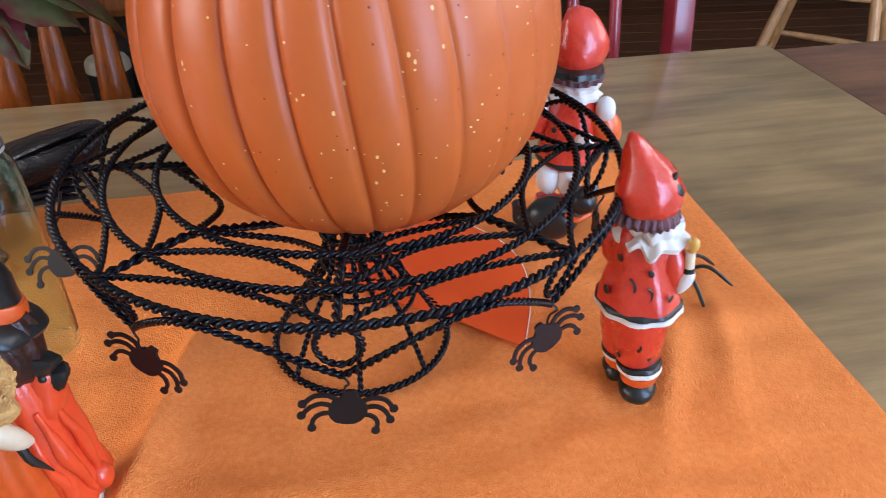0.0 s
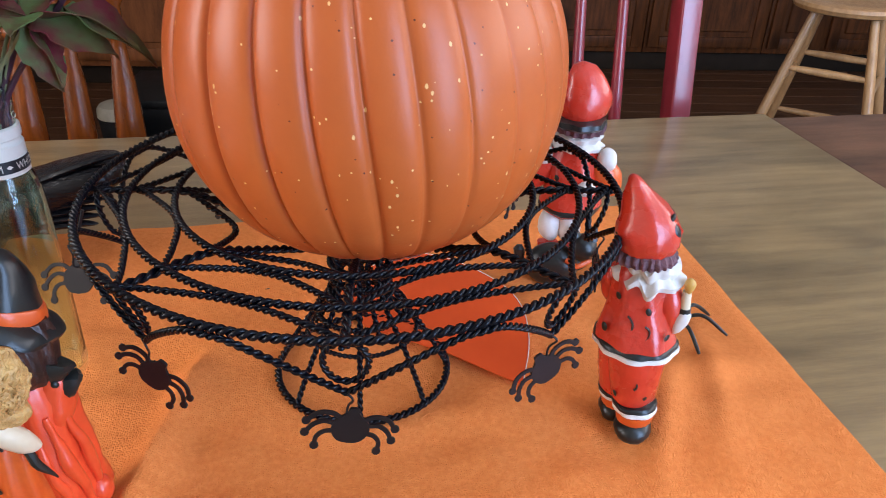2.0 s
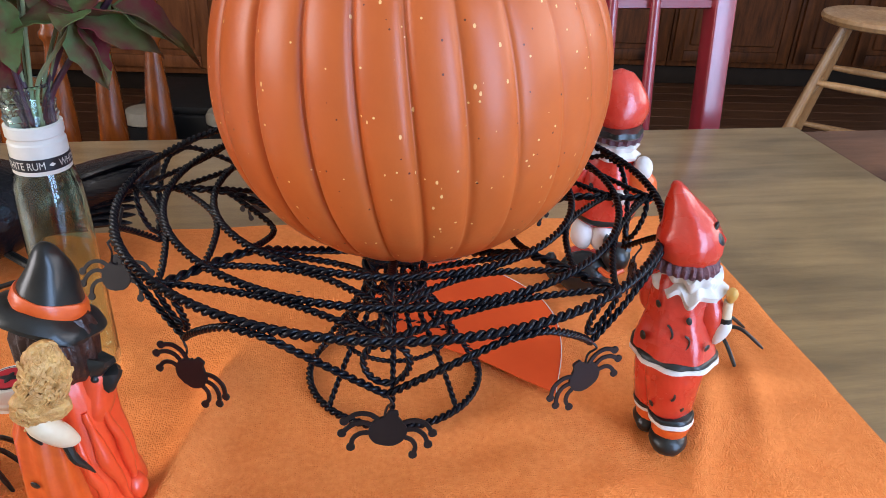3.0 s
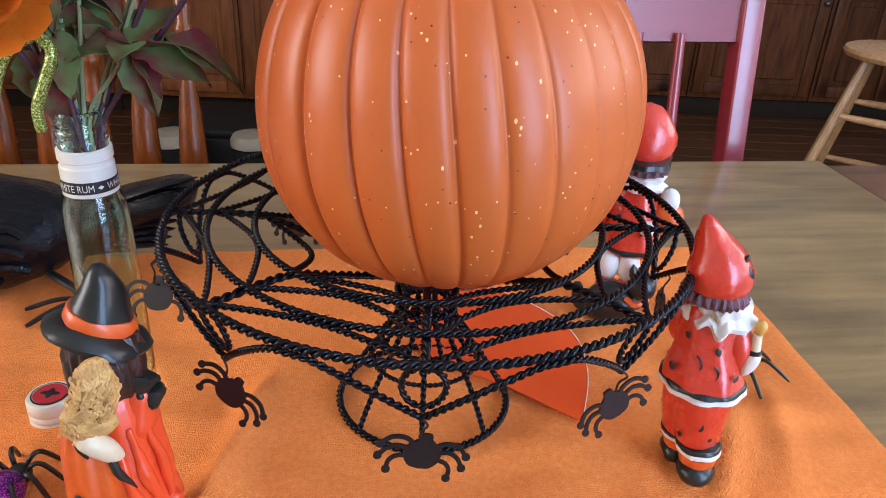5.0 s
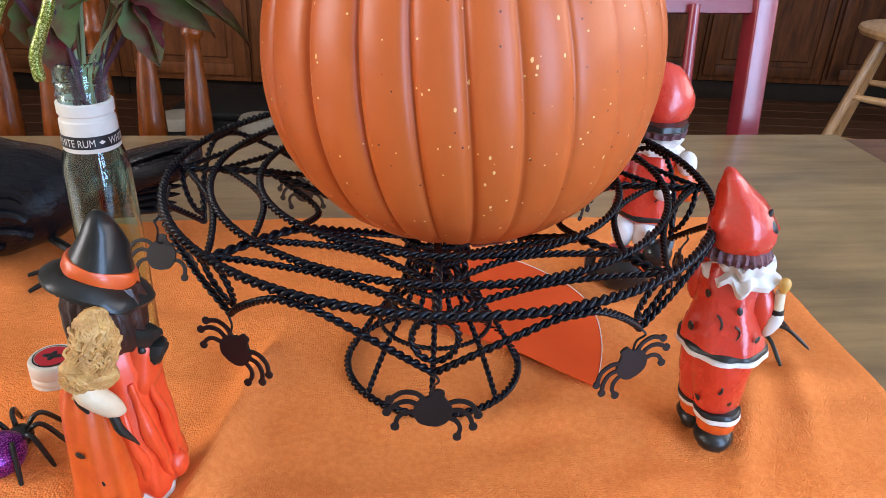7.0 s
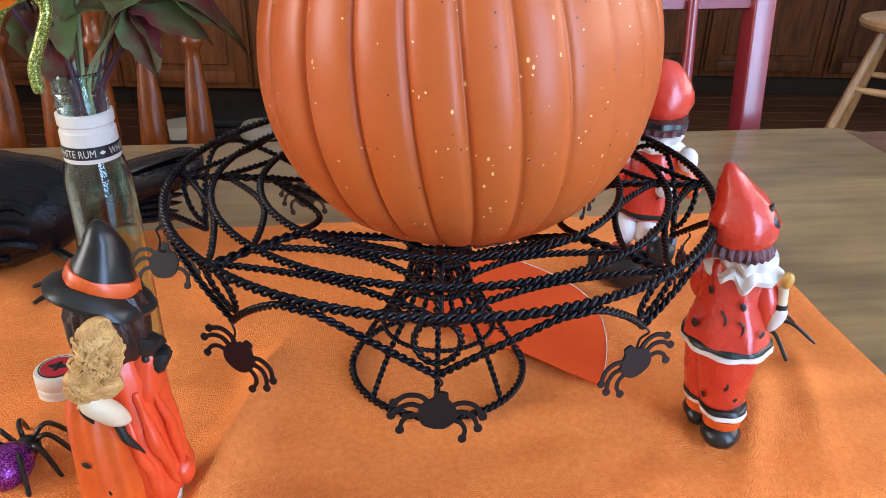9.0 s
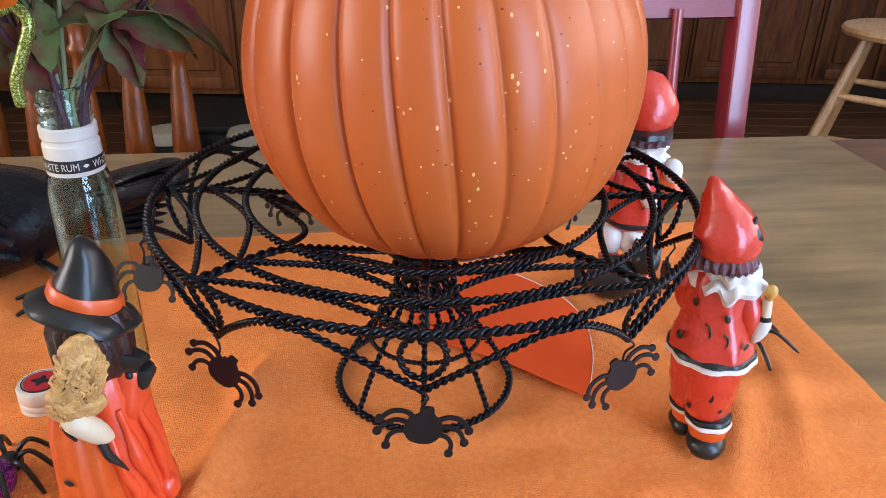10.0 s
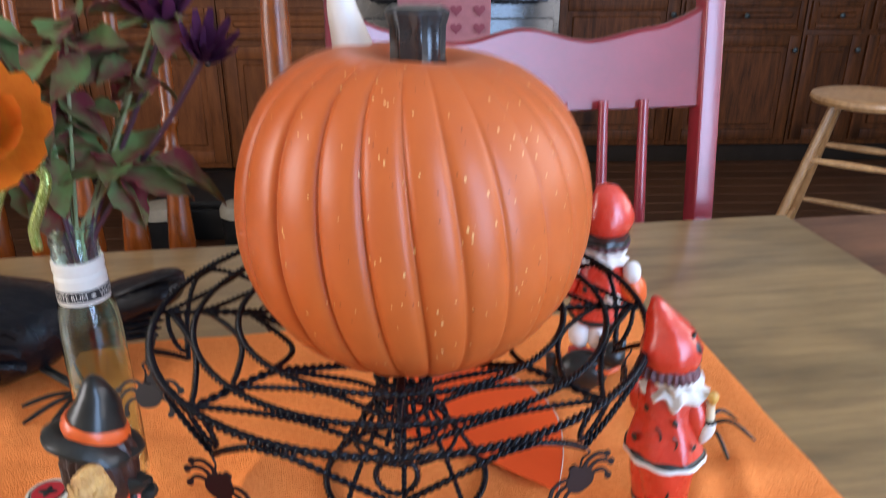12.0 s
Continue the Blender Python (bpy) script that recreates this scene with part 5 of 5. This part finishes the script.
# bottle cap on the cloth
cap = thing("bottle_cap", (-0.2305, -0.0235, C), "white ringed bottle cap with a round red print", "bottle cap")
bm = bmesh.new()
lathe(bm, [(0.0135, 0), (0.0142, 0.001), (0.0142, 0.004), (0.0136, 0.0048), (0.0142, 0.0056), (0.0142, 0.0086), (0.0136, 0.0094), (0.0142, 0.0102), (0.0141, 0.017), (0.0132, 0.0185), (0.002, 0.0188)], 72)
part("shell", bm, M["plastic"], cap)
bm = bmesh.new()
lathe(bm, [(0.0112, 0.0188), (0.0112, 0.0192), (0.0104, 0.0193)], 40, cap=False)
part("print_ring", bm, M["band"], cap, "thin black printed ring")
bm = bmesh.new()
lathe(bm, [(0.0098, 0.0188), (0.0097, 0.01925), (0.002, 0.0193)], 36)
part("print_disc", bm, M["red_print"], cap, "red printed disc")
bm = bmesh.new()
ball(bm, (0.0062, 0.0022, 0.0004), (0, 0, 0.0194))
ball(bm, (0.002, 0.0052, 0.0004), (0, 0, 0.01945))
part("print_mark", bm, M["band"], cap, "black printed shape")

# ---- toy spiders ----


def toy_spider(where, turn, body_r, reach, label, glittery):
    o = thing("toy_spider", where, label, "toy spider", turn=turn)
    bm = bmesh.new()
    ball(bm, (body_r * 1.2, body_r, body_r * 0.92), (-body_r * 0.9, 0, body_r * 0.95), 0, 20)
    part("abdomen", bm, M["purple_glitter" if glittery else "ink"], o)
    bm = bmesh.new()
    ball(bm, (body_r * 0.6, body_r * 0.55, body_r * 0.5), (body_r * 0.5, 0, body_r * 0.8), 0, 14)
    part("head", bm, M["ink"], o)
    for s in (-1, 1):
        for k in range(4):
            a = s * radians(28 + 38 * k)
            d = Vector((math.cos(a), math.sin(a), 0))
            bm = bmesh.new()
            q = reach * (1.0 if k in (0, 3) else 0.9)
            z = body_r
            pts = smooth_path([d * body_r * 0.4 + Vector((body_r * 0.3, 0, z * 0.8)), d * q * 0.4 + Vector((0, 0, z * 1.55)), d * q * 0.62 + Vector((0, 0, z * 1.5)), d * q + Vector((0, 0, 0.0018))], 5)
            thick = 0.0014
            tube(bm, pts, [thick] * (len(pts) - 2) + [thick * 0.85, 0.0008], 8)
            part("leg", bm, M["ink"], o)
    return o


toy_spider((-0.2225, -0.0885, C), 84, 0.012, 0.03, "toy spider with a purple glitter body and black legs", True)
toy_spider((0.222, 0.052, C), -48, 0.009, 0.042, "small black plastic toy spider on the cloth", False)

# ---- flowers in the bottle ----


def leaf_mesh(length, width, curl, seed):
    """A lobed silk leaf with a folded midrib, along +x."""
    r = random.Random(seed)
    n = 14
    rows = []
    for i in range(n + 1):
        t = i / n
        w = 1.0 * width * (abs(math.sin(math.pi * min(1, t * 1.02) ** 0.85)) ** 0.8) * (1 - 0.2 * t) * (1 + 0.1 * math.sin(t * 13 + seed) + 0.08 * math.sin(t * 29 + 2 * seed))
        z = -curl * t * t * length
        rows.append([(length * t, s * w, z + abs(s) * w * 0.28 + 0.0012 * math.sin(t * 9 + s * 2 + seed)) for s in (-1, -0.5, 0, 0.5, 1)])
    bm = bmesh.new()
    vs = [[bm.verts.new(p) for p in row] for row in rows]
    for a, b in zip(vs, vs[1:]):
        for k in range(4):
            bm.faces.new((a[k], a[k + 1], b[k + 1], b[k]))
    bmesh.ops.remove_doubles(bm, verts=bm.verts[:], dist=0.0002)
    bmesh.ops.solidify(bm, geom=bm.faces[:], thickness=0.0004)
    me = to_mesh("leaf", bm)
    return me


LEAVES = []
for k, (ln, wd) in enumerate(((0.031, 0.0105), (0.036, 0.0115), (0.026, 0.0105), (0.033, 0.0095))):
    for key in ("leaf", "dark_leaf"):
        me = leaf_mesh(ln, wd, 0.25 + 0.12 * k, k * 3 + (key == "leaf"))
        me.materials.append(M[key])
        LEAVES.append(me)


def add_leaf(parent, at, heading, pitch, roll, which, size=1.0):
    ob = new("leaf", LEAVES[which])
    ob.parent = parent
    ob.matrix_local = pose(*at, 0, 0, heading) @ pose(0, 0, 0, 0, -pitch, 0) @ pose(0, 0, 0, roll) @ Matrix.Diagonal((size, size, size, 1))


MOUTH = Vector((BX, BY, C + 0.19))
spray = thing("leaf_spray", tuple(MOUTH), "artificial green and burgundy leaf spray in the bottle", "artificial plant")
rng = random.Random(11)
nodes = [((0.038, -0.008, 0.038), -2), ((-0.022, 0.004, 0.06), 8), ((0.008, 0.008, 0.075), 9), ((0.048, 0.01, 0.088), 9), ((0.02, -0.004, 0.11), 9), ((-0.03, 0.008, 0.105), 7), ((0.0, 0.0, 0.05), 6), ((0.066, 0.004, 0.118), 6)]
for (x, y, z), count in [(p, c + 2) for p, c in nodes]:
    bm = bmesh.new()
    foot = Vector((x * 0.12 + rng.uniform(-0.004, 0.004), rng.uniform(-0.005, 0.005), -0.03))
    tube(bm, smooth_path([foot, (x * 0.2, y * 0.2, 0.0), (x * 0.62, y * 0.6, z * 0.55), (x, y, z)], 6), 0.0011, 7)
    part("stem", bm, M["stem"], spray, "thin pale green stem")
    turn = rng.uniform(0, 360)
    for k in range(count):
        which = rng.choice((0, 0, 2, 4, 4, 6, 1, 3, 5, 7))
        add_leaf(spray, (x + rng.uniform(-0.01, 0.01), y + rng.uniform(-0.01, 0.01), z + rng.uniform(-0.014, 0.012)), turn + 360 / count * k + rng.uniform(-18, 18), rng.uniform(-45, 30), rng.uniform(-50, 50), which, rng.uniform(0.75, 1.15))
# leaves that hang at the bottle's mouth
for at, heading, pitch, roll, which, size in (((-0.014, -0.011, 0.036), 290, -78, 20, 1, 1.05), ((-0.003, -0.012, 0.03), 270, -80, -15, 3, 1.0), ((0.004, -0.01, 0.046), 280, -62, 10, 0, 1.1), ((0.038, -0.01, 0.037), 318, -58, 30, 3, 0.95), ((0.038, -0.01, 0.037), 345, -46, -10, 2, 0.88), ((0.038, -0.008, 0.038), 355, -4, 25, 4, 1.5), ((0.038, -0.008, 0.038), 12, 14, -15, 6, 1.35), ((0.055, -0.006, 0.043), 5, -10, 20, 7, 1.3), ((0.038, -0.008, 0.038), 60, 40, 10, 0, 1.2), ((0.038, -0.008, 0.038), 200, 12, -20, 4, 1.2), ((0.038, -0.008, 0.038), 130, 30, 10, 5, 1.1), ((0.038, -0.008, 0.038), 280, 20, 0, 2, 0.9)):
    add_leaf(spray, at, heading, pitch, roll, which, size)


def flower(name, at, material, count, length, width, label, stem_material, tilt=0, cup=0.5, turn=0):
    o = thing(name, tuple(MOUTH), label, "artificial flower")
    bm = bmesh.new()
    at = Vector(at)
    foot = Vector((at.x * 0.1, at.y * 0.1, -0.025))
    tube(bm, smooth_path([foot, (at.x * 0.18, at.y * 0.2, 0.0), (at.x * 0.7, at.y * 0.7, at.z * 0.6), tuple(at)], 6), 0.0016, 7)
    part("stem", bm, stem_material, o, "plum coloured stem")
    r = random.Random(count)
    for layer in range(3):
        n = count - 2 * layer
        for k in range(n):
            bm = bmesh.new()
            w = width * (1 - 0.18 * layer)
            ln = length * (1 - 0.2 * layer)
            pts = []
            for i in range(7):
                t = i / 6
                h = w * math.sin(math.pi * (0.12 + 0.82 * t)) ** 0.6
                c = (cup + 0.25 * layer) * ln * t * t
                pts.append([bm.verts.new((ln * t * (1 - 0.2 * layer), s * h, c + 0.15 * abs(s) * h)) for s in (-1, 0, 1)])
            for a, b in zip(pts, pts[1:]):
                for j in range(2):
                    bm.faces.new((a[j], a[j + 1], b[j + 1], b[j]))
            bmesh.ops.solidify(bm, geom=bm.faces[:], thickness=0.0006)
            p = part("petal", bm, material, o)
            p.matrix_local = Matrix.Translation(at) @ pose(0, 0, 0, tilt, 0, turn) @ pose(0, 0, 0.001 * layer, 0, 0, 360 / n * k + 23 * layer + r.uniform(-8, 8))
    return o


flower("marigold", (-0.018, -0.036, 0.066), M["marigold"], 10, 0.036, 0.015, "orange artificial marigold with broad petals", M["twig"], 62, 0.5, 20)
flower("plum_flower", (0.07, 0.006, 0.118), M["plum"], 12, 0.026, 0.0042, "plum artificial flower with narrow petals", M["twig"], 20, 0.9)
flower("plum_flower", (0.092, -0.002, 0.1), M["plum"], 10, 0.016, 0.0034, "small plum artificial flower bud by the pumpkin", M["twig"], 50, 1.3, 30)
flower("plum_flower", (-0.05, 0.01, 0.152), M["plum"], 12, 0.024, 0.0045, "plum artificial flower with narrow petals", M["twig"], 10, 0.9)

pick = thing("glitter_pick", tuple(MOUTH + Vector((0.017, -0.006, 0.003))), "yellow-green glitter pick with drooping fingers", "decoration")
for k, pts in enumerate((((-0.012, -0.004, -0.02), (-0.015, -0.008, 0.02), (-0.018, -0.02, 0.044)),
                         ((-0.016, -0.022, 0.044), (-0.01, -0.024, 0.036), (-0.016, -0.026, 0.02), (-0.021, -0.027, 0.008), (-0.021, -0.027, -0.004)),
                         ((-0.018, -0.02, 0.044), (-0.03, -0.026, 0.037), (-0.038, -0.028, 0.022), (-0.043, -0.028, 0.008)),
                         ((-0.018, -0.02, 0.044), (-0.036, -0.02, 0.045), (-0.052, -0.022, 0.033), (-0.06, -0.022, 0.016)),
                         ((-0.018, -0.02, 0.044), (-0.03, -0.014, 0.052), (-0.045, -0.012, 0.046), (-0.053, -0.012, 0.03)))):
    bm = bmesh.new()
    path = smooth_path(pts, 7)
    tube(bm, path, [0.0012 if k == 0 else 0.003] * (len(path) - 1) + [0.001 if k == 0 else 0.0022], 12)
    part("stem" if k == 0 else "finger", bm, M["twig" if k == 0 else "gold_glitter"], pick)
twigs = thing("plum_twig", tuple(MOUTH), "bare plum coloured twig in the bottle", "artificial plant")
for k, pts in enumerate((((0.002, 0.004, -0.03), (-0.004, -0.006, 0.0), (-0.022, -0.012, 0.06), (-0.032, -0.014, 0.11), (-0.05, -0.014, 0.15)), ((0.0, 0.004, -0.03), (0.0, 0.0, 0.0), (-0.018, -0.004, 0.07), (-0.014, -0.004, 0.15)), ((-0.022, -0.012, 0.062), (-0.026, -0.012, 0.085), (-0.02, -0.012, 0.12)))):
    bm = bmesh.new()
    tube(bm, smooth_path(pts, 6), 0.0019 - 0.0004 * k, 7)
    part("branch", bm, M["twig"], twigs)

# a dark crumb on the cloth
bm = bmesh.new()
ball(bm, (0.0022, 0.0009, 0.0006), (0, 0, 0), 0, 8)
crumb = part("crumb", bm, M["ink"], None)
crumb.matrix_world = pose(-0.077, 0.106, C + 0.0012, 0, 0, 15)
tagged(crumb, "tiny dark crumb on the orange cloth", "crumb")

# ---- floorboards ----
bm = bmesh.new()
box(bm, (RX1 - RX0, 0.118, 0.022), (0, 0, -0.011), 0.0025, segments=1)
plank = to_mesh("floorboard", bm, False)
plank.materials.append(M["floor"])
rows = int((RY1 - RY0) / 0.121)
for k in range(rows):
    ob = new("floorboard", plank)
    ob.parent = floor
    ob.location = ((RX0 + RX1) / 2, RY0 + 0.07 + 0.121 * k, 0)
